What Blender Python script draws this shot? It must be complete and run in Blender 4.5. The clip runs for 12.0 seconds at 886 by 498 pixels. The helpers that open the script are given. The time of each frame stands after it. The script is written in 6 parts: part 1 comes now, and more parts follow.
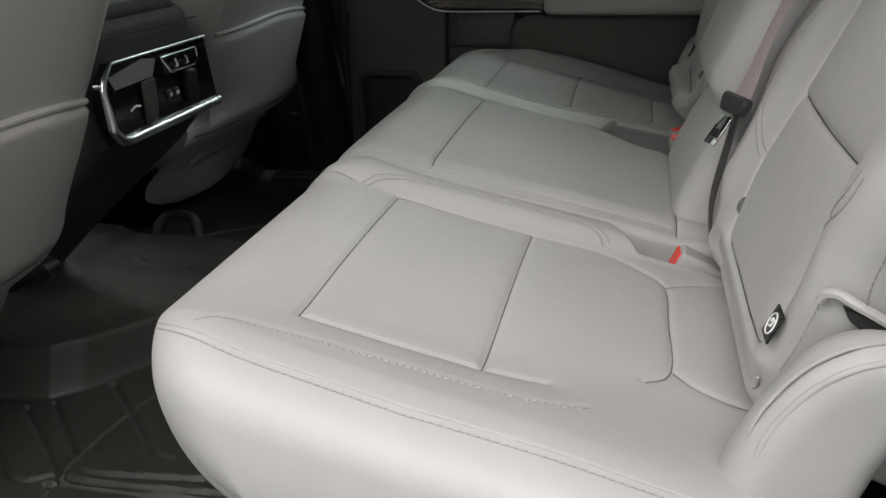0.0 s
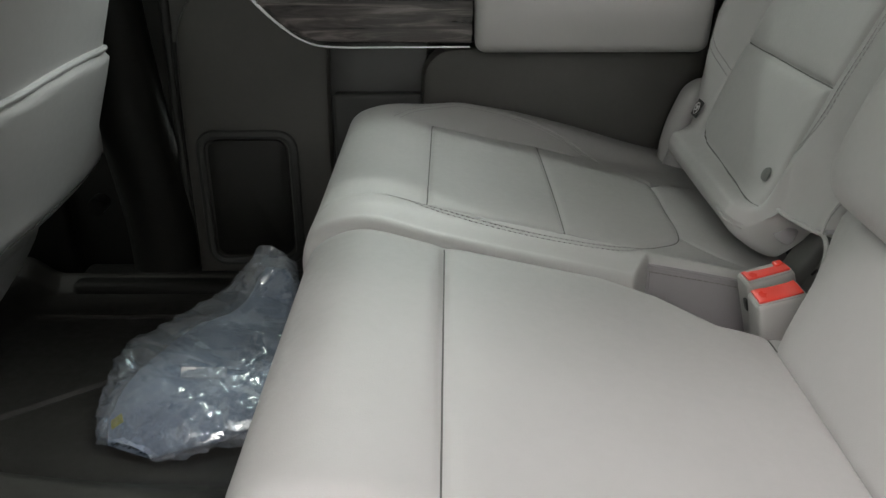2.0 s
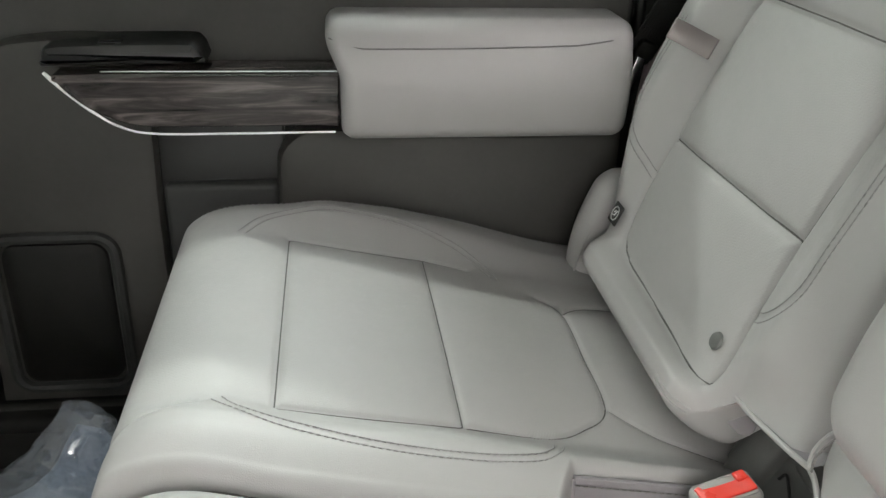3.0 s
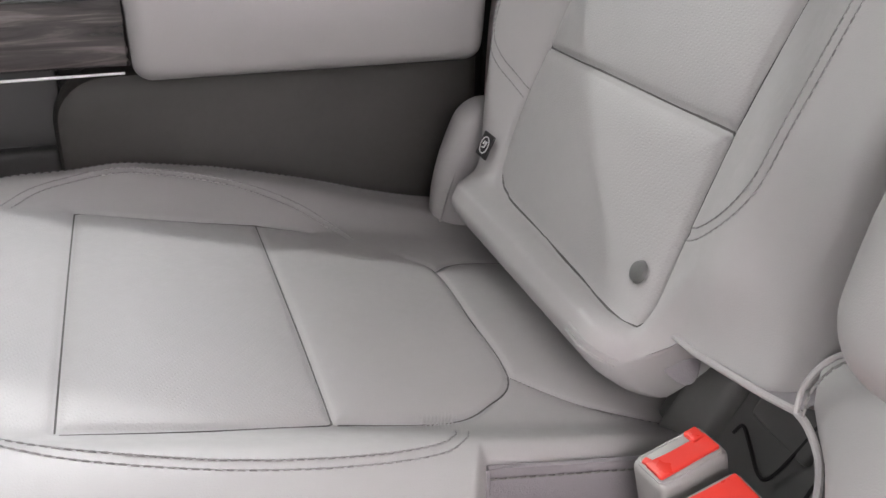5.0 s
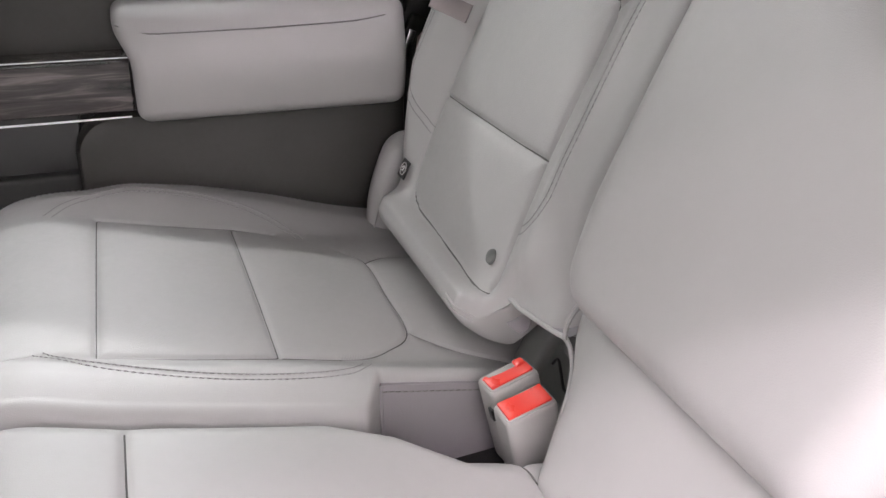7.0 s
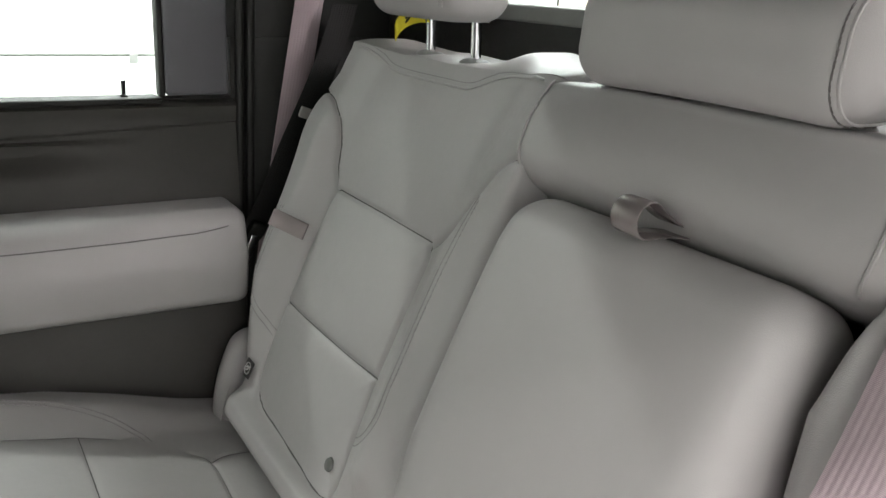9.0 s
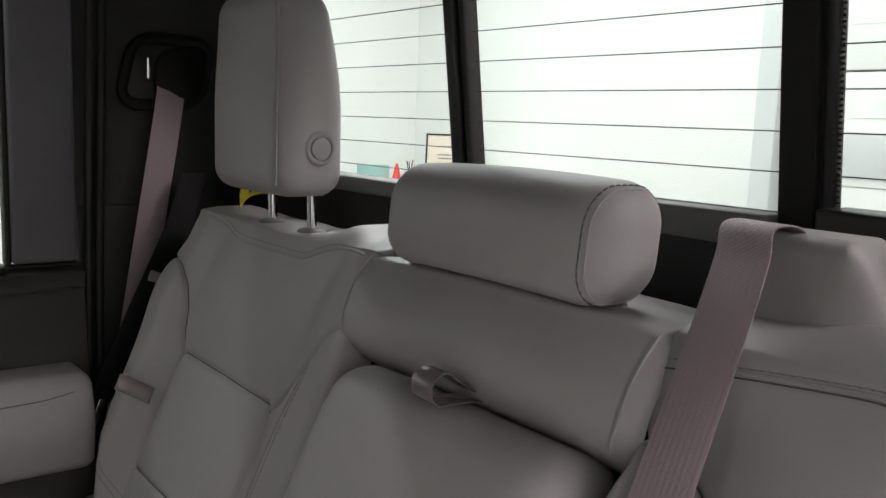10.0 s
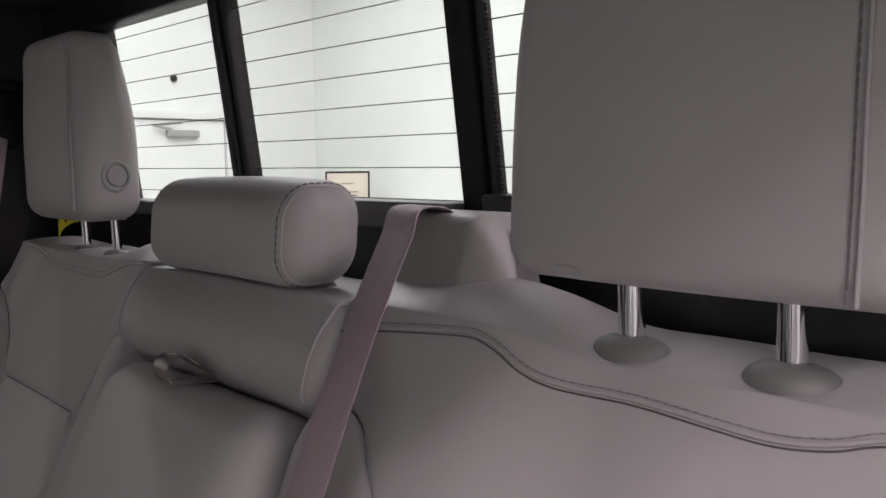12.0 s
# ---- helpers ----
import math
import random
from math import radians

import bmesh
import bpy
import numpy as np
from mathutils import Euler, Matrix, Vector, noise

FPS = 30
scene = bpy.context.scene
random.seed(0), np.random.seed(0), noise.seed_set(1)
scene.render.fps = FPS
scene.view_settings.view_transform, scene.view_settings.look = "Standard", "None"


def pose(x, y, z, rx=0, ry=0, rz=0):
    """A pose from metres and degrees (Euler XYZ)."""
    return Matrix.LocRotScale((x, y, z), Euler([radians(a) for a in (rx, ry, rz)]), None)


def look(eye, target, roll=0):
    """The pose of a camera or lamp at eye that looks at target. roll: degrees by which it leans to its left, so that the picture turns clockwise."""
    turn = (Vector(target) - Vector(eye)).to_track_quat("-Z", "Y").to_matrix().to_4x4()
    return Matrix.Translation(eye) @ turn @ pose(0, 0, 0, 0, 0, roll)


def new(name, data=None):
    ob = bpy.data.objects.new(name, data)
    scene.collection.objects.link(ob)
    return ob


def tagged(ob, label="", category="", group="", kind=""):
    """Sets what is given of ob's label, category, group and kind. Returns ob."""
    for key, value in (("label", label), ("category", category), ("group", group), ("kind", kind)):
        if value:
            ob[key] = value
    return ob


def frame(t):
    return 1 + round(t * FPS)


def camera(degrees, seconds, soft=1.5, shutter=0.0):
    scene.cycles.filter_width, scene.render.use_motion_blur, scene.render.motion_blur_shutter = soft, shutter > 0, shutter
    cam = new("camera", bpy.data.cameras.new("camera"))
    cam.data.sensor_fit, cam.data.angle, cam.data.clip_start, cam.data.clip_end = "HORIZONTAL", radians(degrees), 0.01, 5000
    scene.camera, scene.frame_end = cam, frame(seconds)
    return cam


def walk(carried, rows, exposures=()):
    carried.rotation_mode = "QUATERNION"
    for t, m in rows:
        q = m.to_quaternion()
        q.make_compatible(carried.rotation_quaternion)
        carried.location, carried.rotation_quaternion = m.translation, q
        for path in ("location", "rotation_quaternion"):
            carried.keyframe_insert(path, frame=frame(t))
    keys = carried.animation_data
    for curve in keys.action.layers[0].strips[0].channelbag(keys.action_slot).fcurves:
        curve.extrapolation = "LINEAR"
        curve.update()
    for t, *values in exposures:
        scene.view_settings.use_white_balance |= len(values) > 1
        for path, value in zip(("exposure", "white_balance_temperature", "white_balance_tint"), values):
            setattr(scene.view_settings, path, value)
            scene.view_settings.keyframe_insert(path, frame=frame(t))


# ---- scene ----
cam = camera(54.47, 12.0)
PATH = [
    (0, (0.2518, -1.1687, 0.6524), (0.0465, -0.2617, 0.2846), -1.51),
    (0.5, (0.1765, -1.0503, 0.6363), (0.0319, -0.1380, 0.2533), -0.85),
    (1, (0.1018, -0.8470, 0.6382), (0.0058, 0.0668, 0.2436), -1.54),
    (1.5, (0.0652, -0.7118, 0.6540), (0.0090, 0.2020, 0.2517), -1.33),
    (2, (0.0236, -0.5516, 0.6961), (0.0152, 0.3585, 0.2816), -0.24),
    (2.5, (0.0361, -0.3713, 0.7533), (0.1006, 0.5314, 0.3278), 1.32),
    (2.7, (0.0431, -0.3249, 0.7756), (0.1330, 0.5735, 0.3458), 1.66),
    (4.3, (0.0647, -0.0491, 0.6232), (0.3106, 0.8071, 0.1689), 1.90),
    (4.5, (0.0649, -0.0695, 0.6282), (0.3374, 0.7827, 0.1817), 2.29),
    (5, (0.0688, -0.1131, 0.6490), (0.3694, 0.7333, 0.2095), 0.97),
    (5.5, (0.0532, -0.1430, 0.6475), (0.3612, 0.7020, 0.2103), 0.75),
    (6, (0.0530, -0.2310, 0.6776), (0.3663, 0.6146, 0.2454), 0.76),
    (6.5, (0.0568, -0.3141, 0.7037), (0.3664, 0.5355, 0.2768), 0.68),
    (8.3, (0.0492, -0.4122, 0.8498), (0.4514, 0.4247, 0.4787), 2.33),
    (8.5, (0.0493, -0.4137, 0.8528), (0.4754, 0.4195, 0.5003), 2.42),
    (9, (0.0408, -0.4349, 0.8876), (0.5292, 0.3858, 0.5912), 2.72),
    (9.5, (0.0436, -0.4786, 0.9170), (0.5992, 0.3264, 0.7089), 2.78),
    (10, (0.0542, -0.5166, 0.9412), (0.6655, 0.2613, 0.7955), 2.20),
    (10.5, (0.0613, -0.5642, 0.9534), (0.7161, 0.1843, 0.8484), 1.37),
    (11, (0.0904, -0.6058, 0.9515), (0.7584, 0.1306, 0.8448), 0.35),
    (11.5, (0.0992, -0.6641, 0.9443), (0.7756, 0.0654, 0.8425), -0.14),
    (12, (0.1145, -0.7184, 0.9180), (0.7951, 0.0073, 0.8170), -0.64),
]
EXPOSURES = [(0.0, -0.18, 6500, 3), (0.5, -0.12, 6500, 3), (1.0, -0.02, 6500, 3), (1.5, 0.35, 6500, 4), (2.0, 0.92, 6550, 5), (2.5, 1.4, 6600, 5), (4.3, 1.95, 6500, 17), (4.5, 1.9, 6500, 18), (5.5, 1.87, 6500, 20), (6.5, 1.78, 6500, 20), (8.3, 1.68, 6550, 11), (8.5, 1.53, 6550, 10), (9.0, 1.34, 6600, 10), (9.5, 0.98, 6600, 12), (10.0, 0.15, 6650, 17), (10.5, -0.37, 6650, 22), (11.0, -0.42, 6650, 23), (11.5, -0.35, 6650, 23), (12.0, -0.1, 6700, 25)]
walk(cam, [(t, look(eye, target, roll)) for t, eye, target, roll in PATH], EXPOSURES)

# ---- light and exposure ----
world = bpy.data.worlds.new("world")
scene.world = world
world.use_nodes = True
world.node_tree.nodes["Background"].inputs[0].default_value = (0.8, 0.85, 0.85, 1)
world.node_tree.nodes["Background"].inputs[1].default_value = 0.02


def area_lamp(name, eye, target, sx, sy, power, colour):
    data = bpy.data.lights.new(name, "AREA")
    data.shape, data.size, data.size_y, data.energy, data.color = "RECTANGLE", sx, sy, power, colour
    ob = new(name, data)
    ob.matrix_world = look(eye, target)
    return ob


# rows of long tubes beside the truck on both sides, and the wide bays beyond them
def tube_row(name, y, z, power, colour, x0=-3.2, x1=3.2):
    return area_lamp(name, ((x0 + x1) / 2, y, z), ((x0 + x1) / 2, y * 0.35, 0.4), x1 - x0, 0.09, power, colour)


tube_row("tube_row_door_near", -2.25, 3.1, 75, (1.0, 0.92, 0.96))
tube_row("tube_row_door_middle", -2.93, 3.1, 135, (1.0, 0.92, 0.96))
tube_row("tube_row_door_far", -3.52, 3.1, 38, (1.0, 0.95, 0.95))
area_lamp("bay_lamp_near_side", (-0.9, -5.0, 3.1), (-0.9, -5.0, 0), 5.0, 1.4, 95, (1.0, 0.97, 0.97))
area_lamp("bay_lamp_rear", (2.2, 3.3, 3.1), (2.2, 3.3, 0), 3.0, 3.6, 195, (0.92, 0.985, 1.0))
# added fill ahead of the cab, from no known lamp, to lift the upper backs
area_lamp("fill_lamp_front", (-4.0, 0.0, 3.1), (-4.0, 0.0, 0), 2.6, 4.0, 120, (0.97, 1.0, 0.97))
tube_row("tube_row_beyond_near", 2.3, 3.1, 22, (0.94, 1.0, 0.96), -3.2, 1.6)
tube_row("tube_row_beyond_far", 3.9, 3.1, 40, (0.94, 1.0, 0.96), -3.2, 1.6)


# ---- materials ----
def shader(name, rough=0.5, metal=0.0, **more):
    m = bpy.data.materials.new(name)
    m.use_nodes = True
    b = m.node_tree.nodes["Principled BSDF"]
    b.inputs["Roughness"].default_value, b.inputs["Metallic"].default_value = rough, metal
    for key, value in more.items():
        b.inputs[key.replace("_", " ")].default_value = value
    return m, m.node_tree.nodes, m.node_tree.links, b


def node(nodes, kind, **sets):
    n = nodes.new(kind)
    for key, value in sets.items():
        n.inputs[key.replace("_", " ")].default_value = value
    return n


def mixed(nodes, links, factor, a, b):
    n = nodes.new("ShaderNodeMix")
    n.data_type = "RGBA"
    links.new(factor, n.inputs[0])
    n.inputs[6].default_value, n.inputs[7].default_value = (*a, 1), (*b, 1)
    return n.outputs[2]


def surface(name, dark, light, rough=0.5, metal=0.0, patch=6.0, grain=900.0, bump=0.25, depth=0.0006, pores=False, **more):
    """A plain surface with slow stains, a fine pebbled grain and uneven gloss."""
    m, nodes, links, b = shader(name, rough, metal, **more)
    where = nodes.new("ShaderNodeTexCoord").outputs["Object"]
    slow = node(nodes, "ShaderNodeTexNoise", Scale=patch, Detail=5.0, Roughness=0.6)
    fine = node(nodes, "ShaderNodeTexVoronoi", Scale=grain)
    mid = node(nodes, "ShaderNodeTexNoise", Scale=grain * 0.12, Detail=4.0)
    for n in (slow, fine, mid):
        links.new(where, n.inputs["Vector"])
    ramp = node(nodes, "ShaderNodeMapRange", From_Min=0.32, From_Max=0.68)
    links.new(slow.outputs[0], ramp.inputs[0])
    links.new(mixed(nodes, links, ramp.outputs[0], dark, light), b.inputs["Base Color"])
    gloss = node(nodes, "ShaderNodeMapRange", From_Min=0.3, From_Max=0.7, To_Min=rough - 0.07, To_Max=rough + 0.07)
    links.new(mid.outputs[0], gloss.inputs[0])
    links.new(gloss.outputs[0], b.inputs["Roughness"])
    add = nodes.new("ShaderNodeMath")
    add.operation = "MULTIPLY_ADD"
    links.new(mid.outputs[0], add.inputs[0])
    add.inputs[1].default_value = 0.6
    links.new(fine.outputs["Distance"], add.inputs[2])
    height = add.outputs[0]
    if pores:
        turn = node(nodes, "ShaderNodeMapping", Rotation=(0.6, 0.5, 0.78))
        links.new(where, turn.inputs[0])
        dots = node(nodes, "ShaderNodeTexVoronoi", Scale=380.0, Randomness=0.0)
        links.new(turn.outputs[0], dots.inputs["Vector"])
        hole = node(nodes, "ShaderNodeMapRange", From_Min=0.26, From_Max=0.40)
        links.new(dots.outputs["Distance"], hole.inputs[0])
        both = nodes.new("ShaderNodeMath")
        both.operation = "MULTIPLY_ADD"
        links.new(hole.outputs[0], both.inputs[0])
        both.inputs[1].default_value = 0.8
        links.new(height, both.inputs[2])
        height = both.outputs[0]
    rise = node(nodes, "ShaderNodeBump", Strength=bump, Distance=depth)
    links.new(height, rise.inputs["Height"])
    links.new(rise.outputs[0], b.inputs["Normal"])
    return m


LEATHER = surface("grey_leather", (0.4, 0.392, 0.384), (0.43, 0.42, 0.413), 0.47, grain=1100, bump=0.2, depth=0.0004, Specular_IOR_Level=0.4)
PERFORATED = surface("perforated_leather", (0.395, 0.388, 0.38), (0.425, 0.416, 0.408), 0.5, grain=1100, bump=0.3, depth=0.0004, pores=True, Specular_IOR_Level=0.4)
THREAD = surface("stitching_thread", (0.3, 0.293, 0.286), (0.36, 0.352, 0.344), 0.7, grain=2500)
HEM = surface("grey_fabric_hem", (0.2, 0.195, 0.19), (0.32, 0.31, 0.3), 0.95, patch=90, grain=1500, bump=1.0, depth=0.002)
THREAD_MID = surface("grey_thread", (0.23, 0.224, 0.218), (0.28, 0.272, 0.265), 0.7, grain=2500)
THREAD_DARK = surface("dark_thread", (0.16, 0.15, 0.145), (0.2, 0.19, 0.18), 0.7, grain=2500)
HOLE = surface("needle_hole", (0.18, 0.175, 0.17), (0.23, 0.224, 0.218), 0.8, grain=2500)
# dark tone that paints the shade inside the seams
SEAM_SHADE = surface("seam_shade", (0.085, 0.082, 0.077), (0.115, 0.11, 0.104), 0.8, grain=2500)
DARK = surface("charcoal_plastic", (0.008, 0.0082, 0.0072), (0.012, 0.0118, 0.0105), 0.5, grain=1400, bump=0.4, Specular_IOR_Level=0.25)
DOOR_SKIN = surface("brown_grey_vinyl", (0.043, 0.0415, 0.037), (0.058, 0.0555, 0.05), 0.52, grain=1300, bump=0.4)
PILLAR = surface("dark_grey_trim", (0.03, 0.031, 0.029), (0.038, 0.039, 0.037), 0.6, grain=1300, bump=0.3, Specular_IOR_Level=0.35)
FRAME_GREY = surface("blue_grey_frame_trim", (0.155, 0.153, 0.168), (0.18, 0.178, 0.196), 0.5, grain=1300, bump=0.3)
BLACK = surface("black_plastic", (0.008, 0.008, 0.008), (0.014, 0.014, 0.013), 0.4, grain=1500, bump=0.2)
GLOSS = surface("gloss_black", (0.005, 0.005, 0.005), (0.008, 0.008, 0.008), 0.1, grain=300, bump=0.02)
SEAL = surface("rubber_seal", (0.012, 0.012, 0.011), (0.02, 0.02, 0.018), 0.55, grain=800)
MAT = surface("rubber_mat", (0.021, 0.0202, 0.0176), (0.031, 0.0298, 0.026), 0.52, patch=14, grain=700, bump=0.4, Specular_IOR_Level=0.4)
CARPET = surface("black_carpet", (0.004, 0.004, 0.004), (0.009, 0.009, 0.0085), 0.95, patch=60, grain=1500, bump=0.9, depth=0.002, Specular_IOR_Level=0.1)
LINING = surface("dark_headliner", (0.012, 0.012, 0.0115), (0.018, 0.018, 0.017), 0.9, grain=1500, bump=0.5)
GREY_PLASTIC = surface("grey_plastic", (0.36, 0.35, 0.335), (0.4, 0.39, 0.375), 0.45, grain=1500, bump=0.15)
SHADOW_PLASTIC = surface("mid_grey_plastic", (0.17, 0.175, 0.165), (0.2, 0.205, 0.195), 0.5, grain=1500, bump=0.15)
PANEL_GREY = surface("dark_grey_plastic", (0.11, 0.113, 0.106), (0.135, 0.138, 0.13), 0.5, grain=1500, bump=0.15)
RED = surface("red_plastic", (0.78, 0.045, 0.03), (0.85, 0.06, 0.04), 0.3, grain=400, bump=0.05)
YELLOW = surface("yellow_label", (0.75, 0.62, 0.02), (0.85, 0.72, 0.04), 0.6, grain=400, bump=0.1)
WHITE = surface("white_print", (0.75, 0.75, 0.74), (0.8, 0.8, 0.79), 0.6, grain=400, bump=0.05)
LAVENDER = surface("lilac_grey_lining", (0.24, 0.225, 0.235), (0.28, 0.262, 0.272), 0.6, grain=900, bump=0.3)
CHROME, *_ = shader("chrome", 0.08, 1.0, Base_Color=(0.85, 0.85, 0.86, 1))
BRIGHT, *_ = shader("bright_metal_strip", 0.3, 0.25, Base_Color=(0.9, 0.9, 0.91, 1))
SATIN, *_ = shader("satin_metal", 0.3, 1.0, Base_Color=(0.7, 0.7, 0.71, 1))
WALL = surface("white_wall_paint", (0.8, 0.81, 0.79), (0.84, 0.85, 0.83), 0.6, patch=1.5, grain=120, bump=0.05)
CEILING = surface("white_ceiling_paint", (0.76, 0.76, 0.75), (0.8, 0.8, 0.79), 0.8, patch=1.5, grain=120, bump=0.05)
CONCRETE = surface("sealed_concrete", (0.2, 0.2, 0.195), (0.27, 0.27, 0.26), 0.4, patch=2.5, grain=160, bump=0.15)


def webbing(name, dark, light):
    m, nodes, links, b = shader(name, 0.62)
    where = nodes.new("ShaderNodeTexCoord").outputs["UV"]
    wave = node(nodes, "ShaderNodeTexWave", Scale=3.0, Distortion=0.3)
    wave.bands_direction = "X"
    rib = node(nodes, "ShaderNodeTexWave", Scale=160.0, Distortion=0.8)
    rib.bands_direction = "Y"
    links.new(where, wave.inputs[0]), links.new(where, rib.inputs[0])
    links.new(mixed(nodes, links, rib.outputs[1], dark, light), b.inputs["Base Color"])
    add = nodes.new("ShaderNodeMath")
    links.new(wave.outputs[1], add.inputs[0]), links.new(rib.outputs[1], add.inputs[1])
    rise = node(nodes, "ShaderNodeBump", Strength=0.5, Distance=0.0006)
    links.new(add.outputs[0], rise.inputs["Height"])
    links.new(rise.outputs[0], b.inputs["Normal"])
    return m


WEB = webbing("grey_mauve_webbing", (0.38, 0.308, 0.328), (0.51, 0.42, 0.443))
# darkened copy of the belt webbing, with shade put into its colour
WEB_SHADED = webbing("shaded_webbing", (0.035, 0.031, 0.03), (0.055, 0.049, 0.047))
# near-black copy of the webbing, with deep shade put into its colour
WEB_DEEP_SHADE = webbing("deep_shaded_webbing", (0.008, 0.008, 0.008), (0.014, 0.014, 0.013))
TAPE, *_ = shader("satin_brown_tape", 0.26, 0.5, Base_Color=(0.34, 0.3, 0.295, 1))


def wood_material():
    m, nodes, links, b = shader("dark_wood_trim", 0.22, Coat_Weight=0.8, Coat_Roughness=0.06)
    where = nodes.new("ShaderNodeTexCoord").outputs["Object"]
    slim = node(nodes, "ShaderNodeMapping", Scale=(5.0, 40.0, 55.0))
    links.new(where, slim.inputs[0])
    grain = node(nodes, "ShaderNodeTexNoise", Scale=1.4, Detail=9.0, Roughness=0.62, Distortion=0.7)
    fine = node(nodes, "ShaderNodeTexNoise", Scale=7.0, Detail=4.0)
    links.new(slim.outputs[0], grain.inputs["Vector"]), links.new(slim.outputs[0], fine.inputs["Vector"])
    ramp = nodes.new("ShaderNodeValToRGB")
    ramp.color_ramp.elements[0].position, ramp.color_ramp.elements[0].color = 0.33, (0.016, 0.014, 0.013, 1)
    ramp.color_ramp.elements[1].position, ramp.color_ramp.elements[1].color = 0.68, (0.2, 0.17, 0.163, 1)
    mid = ramp.color_ramp.elements.new(0.52)
    mid.color = (0.07, 0.06, 0.058, 1)
    links.new(grain.outputs[0], ramp.inputs[0])
    links.new(ramp.outputs[0], b.inputs["Base Color"])
    rise = node(nodes, "ShaderNodeBump", Strength=0.15, Distance=0.0005)
    links.new(fine.outputs[0], rise.inputs["Height"])
    links.new(rise.outputs[0], b.inputs["Normal"])
    return m


WOOD = wood_material()


def pane_material():
    m = bpy.data.materials.new("tinted_glass")
    m.use_nodes = True
    nodes, links = m.node_tree.nodes, m.node_tree.links
    nodes.clear()
    out, mix = nodes.new("ShaderNodeOutputMaterial"), nodes.new("ShaderNodeMixShader")
    see, gloss = nodes.new("ShaderNodeBsdfTransparent"), nodes.new("ShaderNodeBsdfGlossy")
    see.inputs[0].default_value = (0.86, 0.9, 0.87, 1)
    gloss.inputs["Roughness"].default_value = 0.02
    mix.inputs[0].default_value = 0.03
    links.new(see.outputs[0], mix.inputs[1])
    links.new(gloss.outputs[0], mix.inputs[2]), links.new(mix.outputs[0], out.inputs[0])
    return m


GLASS = pane_material()


# ---- shaping ----
def thing(name, label, category, at=(0, 0, 0), group="", kind=""):
    ob = new(name)
    ob.location = at
    ob.empty_display_size = 0.05
    return tagged(ob, label, category, group, kind)


def solid(name, shape, material, parent=None, label="", normals=None, sharp=40, **tags):
    """One mesh object from (vertices, faces)."""
    verts, faces = shape
    me = bpy.data.meshes.new(name)
    verts = np.asarray(verts, float)
    if parent is not None:
        root = parent
        while root.parent is not None:
            root = root.parent
        verts = verts - np.array(root.location)
    me.from_pydata([tuple(v) for v in verts], [], [tuple(int(i) for i in f) for f in faces])
    me.validate()
    me.polygons.foreach_set("use_smooth", np.ones(len(me.polygons), bool))
    if normals is not None:
        me.normals_split_custom_set_from_vertices([tuple(n) for n in normals])
    elif sharp:
        me.set_sharp_from_angle(angle=radians(sharp))
    me.materials.append(material)
    me.update()
    ob = new(name, me)
    ob.parent = parent
    if label or tags:
        tagged(ob, label, **tags)
    return ob


def steps(h, r, k, m):
    a = np.concatenate([[-h + r - r * math.cos(i * math.pi / 2 / k) * 1.0 for i in range(k)], np.linspace(-h + r, h - r, m + 1)])
    return np.concatenate([a, -a[:k][::-1]])


def rbox(h, r=0.004, k=3, m=1, shape=None):
    """A box of half sizes h with its edges rounded by r; shape bends its points."""
    r = min(r, 0.999 * min(h))
    ticks = [steps(v, r, k, m) for v in h]
    index, verts, faces = {}, [], []

    def vert(p):
        key = tuple(round(v, 7) for v in p)
        if key not in index:
            index[key] = len(verts)
            verts.append(p)
        return index[key]

    for axis in range(3):
        u, v = (axis + 1) % 3, (axis + 2) % 3
        for side in (-1, 1):
            ids = []
            for a in ticks[u]:
                row = []
                for b in ticks[v]:
                    p = [0.0, 0.0, 0.0]
                    p[axis], p[u], p[v] = side * h[axis], a, b
                    row.append(vert(p))
                ids.append(row)
            for i in range(len(ids) - 1):
                for j in range(len(ids[0]) - 1):
                    f = [ids[i][j], ids[i + 1][j], ids[i + 1][j + 1], ids[i][j + 1]]
                    faces.append(f if side > 0 else f[::-1])
    p = np.array(verts)
    inner = np.clip(p, -(np.array(h) - r), np.array(h) - r)
    off = p - inner
    size = np.linalg.norm(off, axis=1, keepdims=True)
    p = inner + off / np.maximum(size, 1e-9) * r
    if shape is not None:
        p = shape(p)
    return p, faces


def moved(shape, m):
    v, f = shape
    m = np.array(m)
    return v @ m[:3, :3].T + m[:3, 3], f


def at(shape, x, y, z, rx=0, ry=0, rz=0):
    return moved(shape, pose(x, y, z, rx, ry, rz))


def slab(x0, x1, y0, y1, z0, z1, r=0.003, k=2, m=1):
    v, f = rbox(((x1 - x0) / 2, (y1 - y0) / 2, (z1 - z0) / 2), r, k, m)
    return v + np.array([(x0 + x1) / 2, (y0 + y1) / 2, (z0 + z1) / 2]), f


def joined(*shapes):
    verts, faces, n = [], [], 0
    for v, f in shapes:
        verts.append(np.asarray(v, float))
        faces += [[i + n for i in g] for g in f]
        n += len(v)
    return np.concatenate(verts), faces


def curve(points, n=8, closed=False):
    """A smooth line through a few points."""
    p = np.array(points, float)
    if closed:
        q = np.concatenate([p[-1:], p, p[:2]])
    else:
        q = np.concatenate([2 * p[:1] - p[1:2], p, 2 * p[-1:] - p[-2:-1]])
    out = []
    for i in range(1, len(q) - 2):
        for t in np.linspace(0, 1, n, endpoint=False):
            a, b, c, d = q[i - 1 : i + 3]
            out.append(0.5 * (2 * b + (c - a) * t + (2 * a - 5 * b + 4 * c - d) * t * t + (3 * b - a - 3 * c + d) * t**3))
    if not closed:
        out.append(q[-2])
    return np.array(out)


